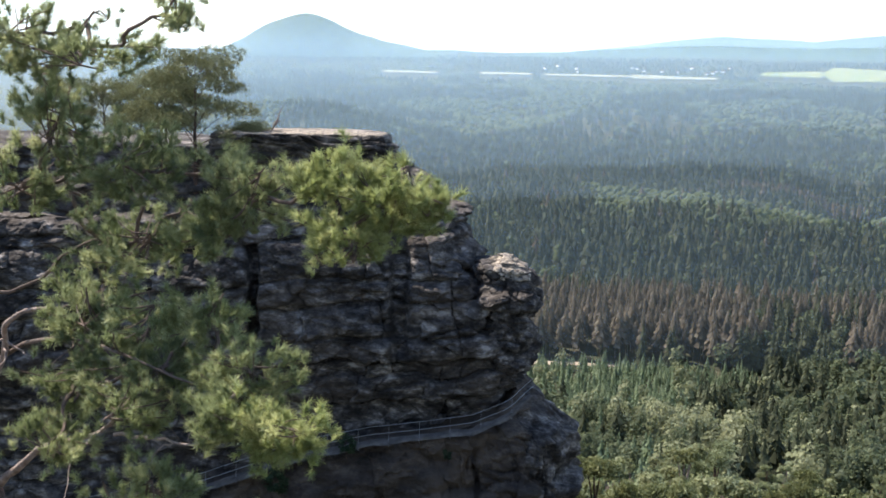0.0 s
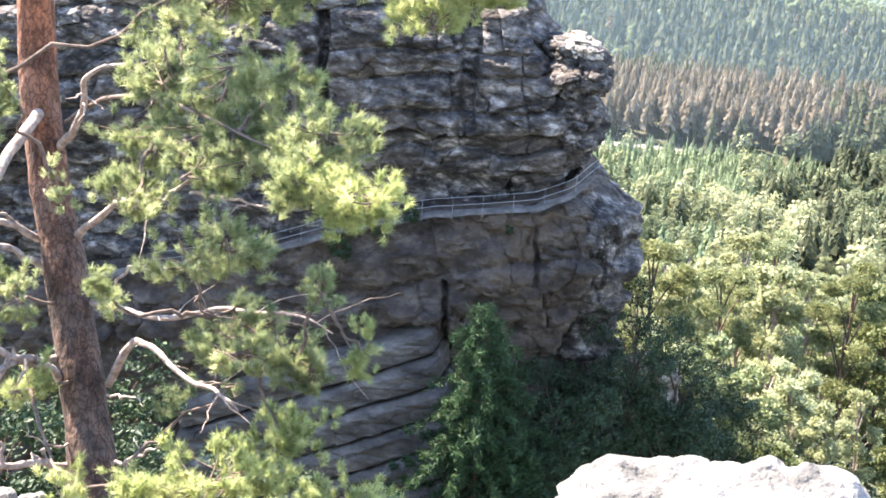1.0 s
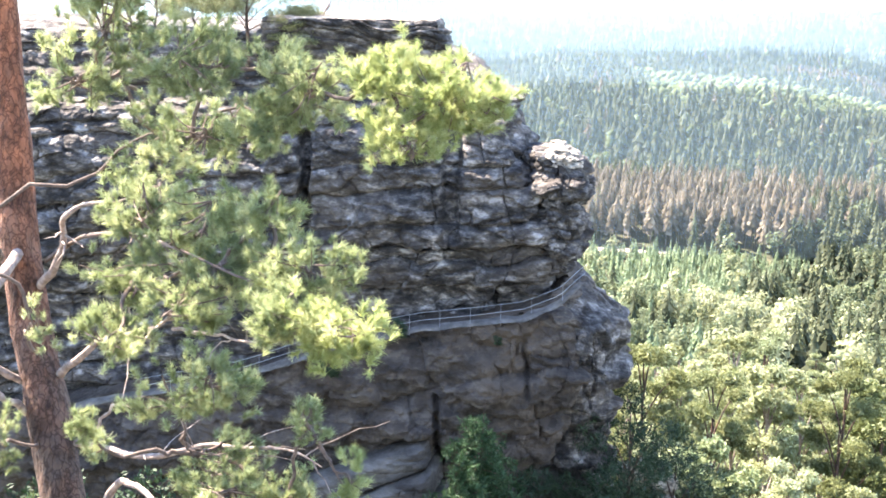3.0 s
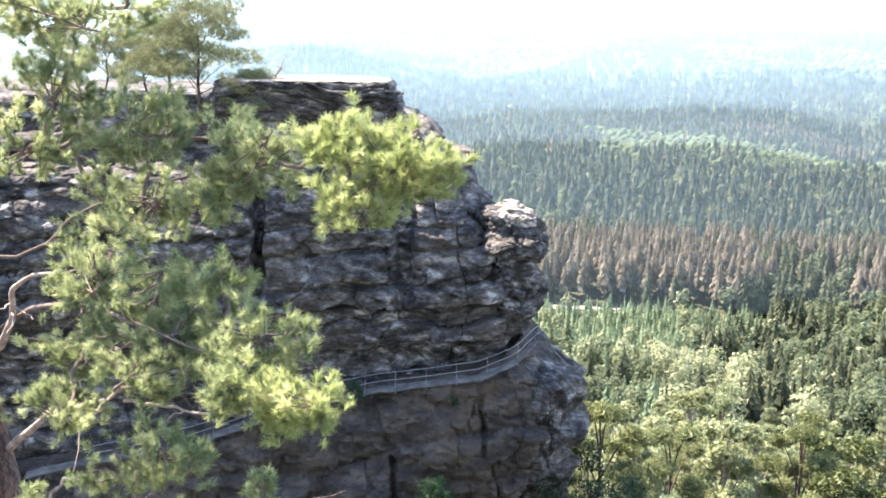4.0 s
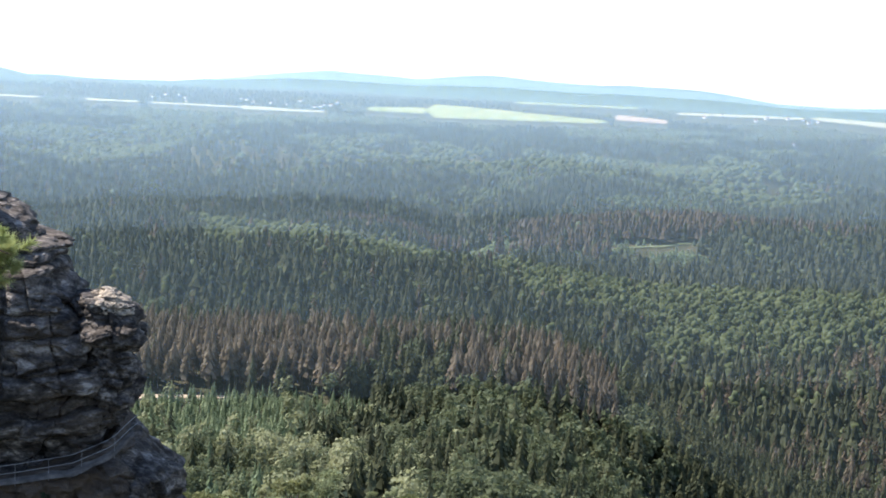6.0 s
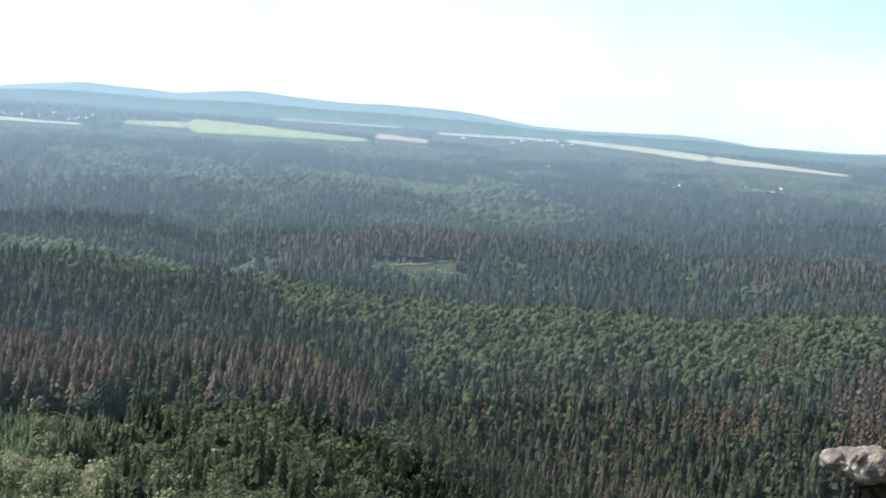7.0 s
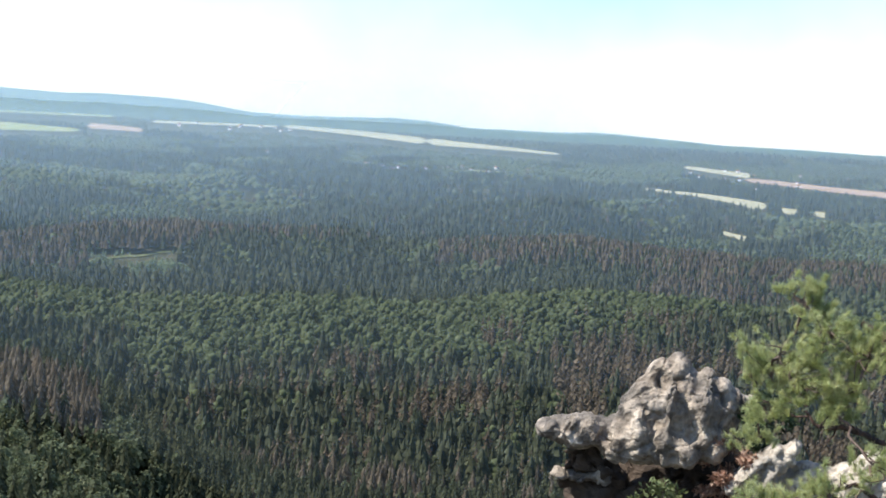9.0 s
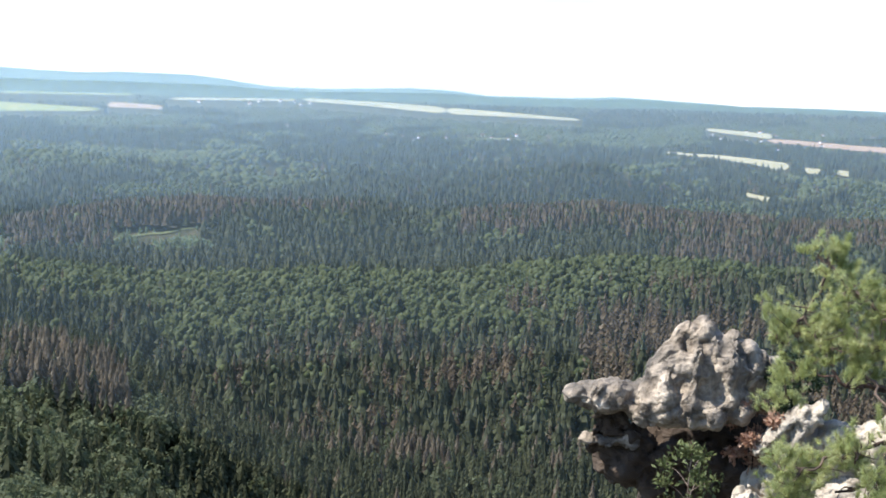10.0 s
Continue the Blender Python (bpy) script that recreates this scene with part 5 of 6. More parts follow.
def foliage(tree, root, centre, radii, tufts, seed, mat=M_NEEDLE, size=1.0, sets=None, limb_r=0.022, via=None, label=""):
    """A bough: a limb from root to centre, twigs through the clump, and needle tufts on their ends."""
    r = np.random.default_rng(seed)
    c, rad = np.array(centre, float), np.array(radii, float)
    root = np.array(root, float)
    mids = [root] + ([np.array(via, float)] if via is not None else [root * 0.5 + c * 0.5 + np.array([0, 0, -0.06 * np.linalg.norm(c - root)])]) + [c]
    main = bent(mids + [c + (c - mids[-2]) / (np.linalg.norm(c - mids[-2]) + 1e-6) * rad.max() * 0.5], 18, 0.12 * np.linalg.norm(c - root), seed)
    wood = [tube(main, np.linspace(limb_r, 0.006, 18), 6, 0.15, seed)]
    pos, dirs = [], []
    n_twigs = max(3, tufts // 7)
    for k in range(n_twigs):
        u = r.normal(size=3)
        u *= r.uniform(0.25, 1.0) ** 0.6 / (np.linalg.norm(u) + 1e-9)
        end = c + u * rad
        start = main[r.integers(9, 18)]
        tw = bent([start, start * 0.5 + end * 0.5 + r.normal(0, 0.03, 3) - np.array([0, 0, 0.03]), end], 7)
        wood.append(tube(tw, np.linspace(0.007, 0.0025, 7), 4))
        m = max(2, int(round(tufts / n_twigs)))
        for q in range(m):
            t = r.uniform(0.6, 1.0)
            p = tw[min(6, int(t * 6.99))] + r.normal(0, 0.05 * size, 3)
            pos.append(p)
            dirs.append((end - start) / (np.linalg.norm(end - start) + 1e-9) * 0.7 + np.array([0, 0, 0.75]) + r.normal(0, 0.35, 3))
    wv, wf = joined(wood)
    bough = part("bough", mesh_np("bough", wv, wf, True), M_TWIG, tree, label)
    nv, nf_ = aimed(sets or TUFTS, np.array(pos), np.array(dirs), r.uniform(0.8, 1.25, len(pos)) * size, r)
    part("needles", mesh_np("needles", nv, nf_, False), mat, bough)
    return bough


def bare(tree, pts, r0, r1, seed, forks=3, mat=M_LIMB):
    """A bare weathered limb with a few dead twigs."""
    r = np.random.default_rng(seed)
    main = bent(pts, 22, 0.04, seed)
    wood = [tube(main, np.linspace(r0, r1, 22), 8, 0.2, seed)]
    size = np.linalg.norm(main[-1] - main[0])
    for k in range(forks):
        i = r.integers(6, 21)
        d = (main[i] - main[i - 2])
        d = d / (np.linalg.norm(d) + 1e-9) + r.normal(0, 0.7, 3)
        e = main[i] + d / np.linalg.norm(d) * size * r.uniform(0.12, 0.3)
        tw = bent([main[i], (main[i] + e) / 2 + r.normal(0, 0.04, 3), e], 8, 0.02, seed + k)
        wood.append(tube(tw, np.linspace(r1 * 1.1, 0.002, 8), 5))
    v, f = joined(wood)
    return part("limb", mesh_np("limb", v, f, True), mat, tree)


# ---------------------------------------------------------------- the old pine beside the lookout
TRUNK = [(-3.96, 11.41, 0.32), (-3.96, 11.38, -0.92), (-3.92, 11.29, -1.79), (-3.89, 11.23, -2.23), (-3.77, 11.06, -3.12), (-3.58, 10.83, -4.01), (-3.36, 10.54, -4.88), (-3.07, 10.0, -6.05), (-2.98, 9.84, -6.36)]
TRUNK_R = [0.085, 0.125, 0.15, 0.158, 0.174, 0.183, 0.195, 0.22, 0.255]
# boughs: where they leave the trunk, the middle of the clump, its half sizes, tufts
BOUGHS = [
    ((-3.89, 11.23, -2.23), (-1.21, 8.35, -2.01), (0.34, 0.31, 0.17), 78),
    ((-3.77, 11.06, -3.12), (-1.19, 7.8, -2.16), (0.23, 0.20, 0.11), 52),
    ((-3.77, 11.06, -3.12), (-0.89, 7.71, -2.21), (0.29, 0.26, 0.14), 97),
    ((-3.77, 11.06, -3.12), (-1.91, 8.58, -2.28), (0.40, 0.36, 0.18), 65),
    ((-3.67, 10.95, -3.57), (-1.93, 9.0, -3.02), (0.35, 0.31, 0.23), 78),
    ((-3.52, 10.77, -4.23), (-1.76, 9.17, -3.81), (0.40, 0.36, 0.14), 78),
    ((-3.52, 10.77, -4.23), (-1.4, 9.19, -3.9), (0.26, 0.23, 0.16), 65),
    ((-3.36, 10.54, -4.88), (-1.49, 8.99, -4.32), (0.36, 0.32, 0.18), 78),
    ((-3.16, 10.17, -5.72), (-1.84, 8.2, -4.39), (0.53, 0.47, 0.23), 143),
    ((-3.16, 10.17, -5.72), (-2.19, 8.08, -4.47), (0.23, 0.20, 0.19), 52),
    ((-3.16, 10.17, -5.72), (-0.95, 7.89, -4.39), (0.40, 0.36, 0.16), 91),
    ((-3.16, 10.17, -5.72), (-0.33, 7.69, -4.42), (0.12, 0.11, 0.07), 15),
    ((-3.52, 10.77, -4.23), (-1.26, 9.03, -3.26), (0.12, 0.16, 0.17), 18),
    ((-3.52, 10.77, -4.23), (-0.98, 8.92, -3.61), (0.13, 0.21, 0.23), 26),
    ((-3.89, 11.23, -2.23), (-2.44, 9.58, -1.97), (0.44, 0.40, 0.18), 65),
    ((-3.89, 11.23, -2.23), (-1.96, 9.17, -1.98), (0.34, 0.31, 0.19), 71),
    ((-3.89, 11.23, -2.23), (-1.49, 8.77, -1.8), (0.32, 0.29, 0.14), 65),
    ((-3.77, 11.06, -3.12), (-4.02, 10.14, -2.42), (0.26, 0.24, 0.22), 52),
    ((-3.89, 11.23, -2.23), (-3.82, 10.19, -2.17), (0.31, 0.28, 0.18), 39),
    ((-3.77, 11.06, -3.12), (-3.54, 10.4, -3.0), (0.20, 0.18, 0.15), 12),
    ((-3.67, 10.95, -3.57), (-3.92, 10.19, -3.91), (0.37, 0.33, 0.28), 58),
    ((-3.52, 10.77, -4.23), (-3.62, 10.0, -4.62), (0.23, 0.21, 0.23), 39),
    ((-3.36, 10.54, -4.88), (-3.02, 8.9, -4.89), (0.17, 0.19, 0.21), 31),
    ((-3.67, 10.95, -3.57), (-2.77, 9.07, -3.43), (0.16, 0.14, 0.16), 23),
    ((-3.77, 11.06, -3.12), (-2.47, 8.88, -2.63), (0.27, 0.24, 0.15), 52),
    ((-3.77, 11.06, -3.12), (-2.45, 9.28, -2.38), (0.27, 0.25, 0.16), 46),
    ((-3.94, 11.37, -1.14), (-0.36, 8.78, -1.0), (0.38, 0.34, 0.21), 169),
    ((-3.94, 11.37, -1.14), (-0.71, 8.87, -0.91), (0.25, 0.22, 0.16), 84),
    ((-3.94, 11.37, -1.14), (-1.24, 9.2, -1.07), (0.37, 0.33, 0.18), 84),
    ((-3.94, 11.37, -1.14), (-0.6, 8.73, -1.24), (0.31, 0.28, 0.14), 65),
    ((-3.94, 11.37, -1.14), (-1.48, 9.34, -1.27), (0.30, 0.27, 0.23), 65),
    ((-3.94, 11.37, -1.14), (-0.12, 8.68, -1.01), (0.15, 0.14, 0.14), 41),
    ((-3.94, 11.37, -1.14), (-2.13, 9.8, -1.47), (0.44, 0.40, 0.28), 91),
    ((-3.89, 11.23, -2.23), (-2.46, 10.18, -1.86), (0.34, 0.30, 0.29), 58),
    ((-3.96, 11.42, -0.09), (-2.38, 9.5, -0.11), (0.63, 0.56, 0.16), 85),
    ((-3.96, 11.42, -0.09), (-1.78, 9.33, 0.12), (0.24, 0.2, 0.08), 24),
    ((-3.96, 11.42, -0.09), (-2.77, 9.4, -0.04), (0.28, 0.25, 0.24), 58),
    ((-3.94, 11.37, -1.14), (-2.57, 9.43, -0.67), (0.39, 0.35, 0.31), 104),
    ((-3.94, 11.37, -1.14), (-2.04, 9.23, -0.91), (0.30, 0.27, 0.27), 65),
    ((-3.94, 11.37, -1.14), (-2.83, 9.53, -1.06), (0.24, 0.22, 0.24), 39),
]
# bare limbs: points, thickness at both ends, dead twigs
BARE_LIMBS = [
    ([(-3.83, 11.06, -2.63), (-3.83, 10.57, -2.82), (-3.87, 10.08, -2.94), (-3.94, 9.7, -2.99), (-4.04, 9.32, -3.02)], 0.050, 0.035, 1),
    ([(-3.67, 11.04, -2.92), (-3.37, 10.69, -2.52), (-3.22, 10.39, -2.17), (-2.82, 10.11, -1.99)], 0.036, 0.012, 4),
    ([(-3.63, 11.1, -2.72), (-3.11, 10.38, -2.35), (-2.51, 9.54, -2.11), (-2.12, 9.01, -2.08), (-1.66, 8.56, -2.14), (-1.23, 8.31, -2.17)], 0.019, 0.006, 5),
    ([(-3.49, 10.89, -3.61), (-3.07, 10.38, -3.21), (-2.52, 9.76, -2.89), (-2.11, 9.31, -2.58)], 0.036, 0.010, 6),
    ([(-2.2, 9.35, -2.74), (-1.76, 8.74, -2.59), (-1.36, 8.02, -2.39)], 0.014, 0.006, 3),
    ([(-3.34, 10.75, -4.14), (-2.86, 10.26, -4.02), (-2.33, 9.91, -3.85), (-1.93, 9.62, -3.69), (-1.43, 9.31, -3.59), (-1.15, 9.02, -3.6)], 0.032, 0.005, 9),
    ([(-3.16, 10.54, -4.77), (-2.91, 10.25, -4.28), (-2.73, 10.1, -4.23), (-2.27, 9.64, -4.27), (-1.91, 9.29, -4.22), (-1.82, 9.17, -4.27)], 0.036, 0.007, 6),
    ([(-3.81, 10.87, -3.67), (-3.97, 10.65, -3.5), (-4.22, 10.37, -3.38), (-4.42, 10.2, -3.32)], 0.032, 0.020, 4),
    ([(-3.73, 10.81, -3.94), (-3.88, 10.52, -3.66), (-4.18, 10.22, -3.54)], 0.034, 0.018, 4),
    ([(-3.54, 10.52, -4.79), (-3.62, 10.18, -4.46), (-3.82, 9.86, -4.24), (-3.98, 9.61, -4.13)], 0.036, 0.020, 4),
    ([(-3.6, 10.59, -4.59), (-3.72, 9.95, -4.39), (-3.92, 9.41, -4.39)], 0.030, 0.018, 2),
    ([(-3.41, 10.27, -5.4), (-3.59, 9.85, -5.18), (-3.93, 9.32, -5.03)], 0.036, 0.024, 4),
    ([(-2.81, 9.92, -5.92), (-2.28, 9.26, -5.25), (-1.74, 8.64, -4.89), (-1.2, 8.16, -4.66)], 0.035, 0.010, 5),
    ([(-3.04, 10.2, -5.31), (-2.62, 9.79, -4.97), (-2.5, 9.65, -4.85)], 0.016, 0.004, 1),
    ([(-3.13, 10.41, -4.81), (-2.79, 9.93, -4.59), (-2.63, 9.75, -4.58)], 0.014, 0.003, 0),
    ([(-3.29, 10.65, -4.12), (-2.93, 10.36, -3.71), (-2.75, 10.23, -3.6)], 0.018, 0.004, 3),
    ([(-3.38, 10.35, -5.26), (-3.47, 10.04, -5.12), (-3.64, 9.94, -4.96)], 0.014, 0.004, 1),
]
RIGHT_TRUNK = [(10.96, 7.11, -4.03), (11.06, 7.43, -3.09), (11.13, 7.67, -2.1), (11.10, 7.85, -1.75), (11.0, 8.05, -1.6)]
RIGHT_BOUGHS = [
    ((10.52, 8.31, -1.47), (0.29, 0.27, 0.24), 84),
    ((10.34, 8.42, -1.95), (0.38, 0.34, 0.27), 105),
    ((10.52, 7.92, -1.73), (0.32, 0.29, 0.32), 98),
    ((10.34, 8.21, -2.17), (0.43, 0.38, 0.24), 112),
    ((10.53, 7.79, -2.17), (0.26, 0.24, 0.26), 77),
    ((10.37, 8.57, -2.45), (0.27, 0.24, 0.19), 50),
    ((10.51, 8.77, -2.78), (0.25, 0.23, 0.16), 39),
    ((10.46, 7.82, -2.35), (0.32, 0.29, 0.13), 42),
    ((10.68, 7.67, -1.86), (0.32, 0.43, 0.48), 98),
    ((10.3, 8.74, -2.15), (0.19, 0.17, 0.16), 30),
    ((9.56, 7.71, -3.1), (0.40, 0.36, 0.19), 105),
    ((9.83, 7.44, -2.93), (0.35, 0.32, 0.19), 91),
    ((9.83, 7.16, -3.15), (0.30, 0.27, 0.15), 62),
    ((9.43, 7.78, -3.31), (0.30, 0.27, 0.11), 50),
    ((10.26, 7.29, -2.7), (0.26, 0.28, 0.31), 56),
]
RIGHT_LIMBS = [[(10.9, 7.46, -2.66), (10.55, 7.65, -2.51), (10.31, 7.82, -2.47), (10.22, 7.97, -2.37)], [(10.63, 7.23, -3.29), (10.17, 7.34, -2.9), (9.86, 7.55, -2.98)], [(10.65, 7.11, -3.46), (10.12, 7.27, -3.21), (9.78, 7.52, -3.28)]]
pine = thing("old_pine", "old twisted pine with red bark, bare pale limbs and sunlit needles", "pine tree", at=TRUNK[-1])


def settle(thing_ob):
    """Keep the parts of a thing where they were built, though its base lies elsewhere."""
    for ob in thing_ob.children:
        ob.matrix_parent_inverse = Matrix.Translation(-thing_ob.location)


line = bent(TRUNK[::-1], 220, 0.03, 3)
v, f = tube(line, 0.9 * np.interp(np.linspace(0, 8, 220), range(9), TRUNK_R[::-1]), 52, 0.10, 5)
axis = np.repeat(line, 52, 0)
plates = np.abs(vnoise(v * np.array([1, 1, 0.3]), 0.05, 61)) + 0.5 * np.abs(vnoise(v * np.array([1, 1, 0.45]), 0.022, 62))
v = axis + (v - axis) * (1 + 0.16 * np.minimum(plates, 0.45))[:, None]
part("trunk", mesh_np("trunk", v, f, True), M_BARK_OLD, pine, "cracked reddish brown bark")
for k, (pts, r0, r1, forks) in enumerate(BARE_LIMBS):
    bare(pine, pts, r0, r1, 200 + k, forks, M_TWIG if k == 2 else M_LIMB)
def boughs(tree, joints, rows, seed, limb_r, mat=M_NEEDLE):
    """Boughs that fork from the nearest earlier one, or from the trunk."""
    joints = [np.array(q) for q in joints]
    far = lambda q: min(np.linalg.norm(np.array(q[0]) - p) for p in joints[:12])
    for k, (c, rad, n, *rest) in enumerate(sorted(rows, key=far)):
        root = min(joints, key=lambda p: np.linalg.norm(p - np.array(c)))
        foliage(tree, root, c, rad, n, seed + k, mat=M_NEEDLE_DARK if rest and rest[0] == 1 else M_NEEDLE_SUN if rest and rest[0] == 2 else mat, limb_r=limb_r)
        joints.append(np.array(c))


r = np.random.default_rng(88)
tr = np.array(TRUNK[::-1])
TR_EL, TR_AZ = tr[:, 2] / np.hypot(tr[:, 0], tr[:, 1]), np.degrees(np.arctan2(-tr[:, 0], tr[:, 1]))
rows = []
for root, c, rad, n in BOUGHS:
    # outer and low boughs get needles coloured yellower and brighter for the sun
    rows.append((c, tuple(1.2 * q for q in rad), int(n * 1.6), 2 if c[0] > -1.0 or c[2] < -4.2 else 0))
    # boughs further in, towards the trunk, in needles coloured duller for their shade
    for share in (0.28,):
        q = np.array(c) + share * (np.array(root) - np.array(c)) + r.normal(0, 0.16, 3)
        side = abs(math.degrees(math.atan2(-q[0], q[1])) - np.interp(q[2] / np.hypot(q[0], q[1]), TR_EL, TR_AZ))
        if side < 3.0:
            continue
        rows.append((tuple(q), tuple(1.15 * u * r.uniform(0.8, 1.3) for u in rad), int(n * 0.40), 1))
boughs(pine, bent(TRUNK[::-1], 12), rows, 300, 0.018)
settle(pine)

pine_2 = thing("leaning_pine", "low leaning pine with dense sunlit needles beside the outcrop", "pine tree", at=RIGHT_TRUNK[0])
line = bent(RIGHT_TRUNK, 30, 0.03, 4)
v, f = tube(line, np.linspace(0.11, 0.03, 30), 14, 0.16, 6)
part("trunk", mesh_np("trunk", v, f, True), M_BARK, pine_2)
for k, pts in enumerate(RIGHT_LIMBS):
    bare(pine_2, pts, 0.03, 0.012, 240 + k, 5, M_BARK)
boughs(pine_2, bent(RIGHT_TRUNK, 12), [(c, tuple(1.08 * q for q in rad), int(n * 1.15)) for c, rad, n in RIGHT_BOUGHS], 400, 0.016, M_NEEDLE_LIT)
settle(pine_2)


# ---------------------------------------------------------------- trees and shrubs in the middle distance
def leaf_spray(n, reach, leaf, seed, slim=0.45):
    """A small spray of leaves: diamonds of two triangles, bent along the middle."""
    r = np.random.default_rng(seed)
    v, f = [], []
    for k in range(n):
        c = r.normal(0, reach * 0.5, 3)
        a = r.normal(size=3)
        a /= np.linalg.norm(a)
        b = np.cross(a, r.normal(size=3))
        b /= np.linalg.norm(b) + 1e-9
        q = leaf * r.uniform(0.7, 1.3)
        i = len(v)
        v += [c - a * q, c + b * q * slim, c + a * q, c - b * q * slim + np.cross(a, b) * q * slim * 0.45]
        f += [(i, i + 1, i + 2), (i, i + 2, i + 3)]
    return np.array(v), np.array(f)


def crown_tree(name, label, category, h, wide, leaf, sprays, mat, bark, seed, low=0.3, lumps=14, droop=0.0, girth=0.016, group="", slim=0.45, flat=0.62, limbs=False):
    """A tree: tapered trunk, limbs to uneven clumps, and leaf sprays in each clump."""
    r = np.random.default_rng(seed)
    t = thing(name, label, category, group=group)
    lean = r.normal(0, 0.03, 2) * h
    pts = [(0, 0, -0.5), (lean[0] * 0.4, lean[1] * 0.4, h * 0.4), (lean[0], lean[1], h * 0.93)]
    trunk = bent(pts, 16, 0.02 * h, seed)
    v, f = tube(trunk, np.linspace(h * girth, h * 0.003, 16), 8, 0.1, seed)
    wood, leaves_p, leaves_d = [(v, f)], [], []
    for k in range(lumps):
        u = low + (1 - low) * (k + r.uniform(0, 0.9)) / lumps
        s = trunk[min(15, int(u * 15 * 0.92))]
        w = wide * (math.sin(math.pi * min(1, 0.12 + (1 - u) * 0.95)) ** 0.7) * r.uniform(0.45, 1.0)
        a = k * 2.4 + r.uniform(-0.5, 0.5)
        c = np.array([s[0] + math.cos(a) * w, s[1] + math.sin(a) * w, h * u + r.uniform(-0.02, 0.04) * h - droop * w])
        limb = bent([s, (s + c) / 2 + np.array([0, 0, 0.03 * h]), c], 8)
        wood.append(tube(limb, np.linspace(h * 0.0045, h * 0.0012, 8), 5))
        m = int(sprays / lumps)
        q = r.normal(size=(m, 3))
        q *= (r.uniform(0.1, 1, (m, 1)) ** 0.45) / np.linalg.norm(q, axis=1)[:, None]
        sz = wide * r.uniform(0.28, 0.5)
        leaves_p.append(c + q * np.array([sz, sz, sz * flat]))
        leaves_d.append(q + np.array([0, 0, 0.4]))
    for v, f in wood[1:] if limbs else ():
        part("limb", mesh_np("limb", v, f, True), bark, t)
    v, f = wood[0] if limbs else joined(wood)
    part("trunk", mesh_np("trunk", v, f, True), bark, t)
    sets = [leaf_spray(6 if slim > 0.3 else 11, leaf * 1.7, leaf, seed * 7 + k, slim) for k in range(3)]
    p, d = np.concatenate(leaves_p), np.concatenate(leaves_d)
    v, f = aimed(sets, p, d, r.uniform(0.7, 1.3, len(p)), r)
    part("crown", mesh_np("crown", v, f, False), mat, t)
    return t


def spruce_tree(name, label, h, wide, seed, mat, whorls=26, group=""):
    """A spruce: spire, whorls of drooping boughs, hanging needle sprays."""
    r = np.random.default_rng(seed)
    t = thing(name, label, "spruce tree", group=group)
    v, f = tube([(0, 0, -0.5), (0, 0, h * 0.5), (0.02 * h, 0, h)], [h * 0.014, h * 0.008, 0.01], 8)
    wood, pos, dirs = [(v, f)], [], []
    for k in range(whorls):
        u = 0.06 + 0.92 * k / whorls
        w = wide * (1 - u) ** 0.8 * r.uniform(0.8, 1.1) + 0.12
        for b in range(6):
            a = b * 1.047 + k * 0.6 + r.uniform(-0.3, 0.3)
            q = w * r.uniform(0.7, 1.15)
            e = np.array([math.cos(a) * q, math.sin(a) * q, h * u - 0.30 * q])
            bough = bent([(0, 0, h * u), (e[0] * 0.5, e[1] * 0.5, h * u - 0.05 * q), e], 7)
            wood.append(tube(bough, np.linspace(0.03, 0.006, 7), 4))
            m = max(3, int(q * 7))
            for s in range(m):
                i = min(6, int(6.99 * (0.25 + 0.75 * (s + 0.5) / m)))
                pos.append(bough[i] + r.normal(0, 0.09, 3))
                dirs.append(np.array([math.cos(a), math.sin(a), -0.5]) + r.normal(0, 0.35, 3))
    v, f = joined(wood)
    part("trunk", mesh_np("trunk", v, f, True), M_BARK, t)
    sets = [leaf_spray(18, 0.24, 0.20, seed + k, 0.14) for k in range(3)]
    v, f = aimed(sets, np.array(pos), np.array(dirs), r.uniform(0.7, 1.3, len(pos)), r)
    part("crown", mesh_np("crown", v, f, False), mat, t)
    return t


def stand(t, x, y, z=None, turn=0.0):
    t.matrix_basis = pose(x, y, float(ground(np.array([x]), np.array([y]))[0]) if z is None else z, 0, 0, turn)
    return t


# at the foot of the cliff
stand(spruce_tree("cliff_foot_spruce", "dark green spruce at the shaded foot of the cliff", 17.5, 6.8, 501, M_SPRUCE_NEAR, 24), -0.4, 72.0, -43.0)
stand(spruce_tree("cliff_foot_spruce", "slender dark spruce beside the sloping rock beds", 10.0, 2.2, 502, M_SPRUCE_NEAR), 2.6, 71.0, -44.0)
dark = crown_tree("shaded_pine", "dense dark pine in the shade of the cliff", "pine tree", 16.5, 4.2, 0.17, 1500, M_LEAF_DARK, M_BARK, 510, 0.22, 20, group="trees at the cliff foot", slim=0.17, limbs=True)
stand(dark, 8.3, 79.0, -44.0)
copies = [(6.0, 76.0, -46.5, 0.9, 70), (11.4, 79.5, -46.0, 0.92, 140), (14.5, 81.0, -49.0, 0.9, 220), (5.6, 74.0, -48.5, 0.8, 300), (10.0, 76.5, -49.0, 0.95, 20), (13.2, 78.0, -50.5, 0.95, 190),
          (16.8, 80.0, -53.0, 0.8, 90), (8.0, 73.5, -51.0, 0.8, 160), (4.0, 71.0, -50.0, 0.7, 250), (3.6, 75.0, -47.0, 0.95, 35), (3.0, 72.5, -48.0, 0.85, 125), (12.0, 74.0, -53.0, 0.8, 10)]
for x, y, z, s, a in copies:
    copy_thing(dark, pose(x, y, z, 0, 0, a) @ Matrix.Scale(s, 4))
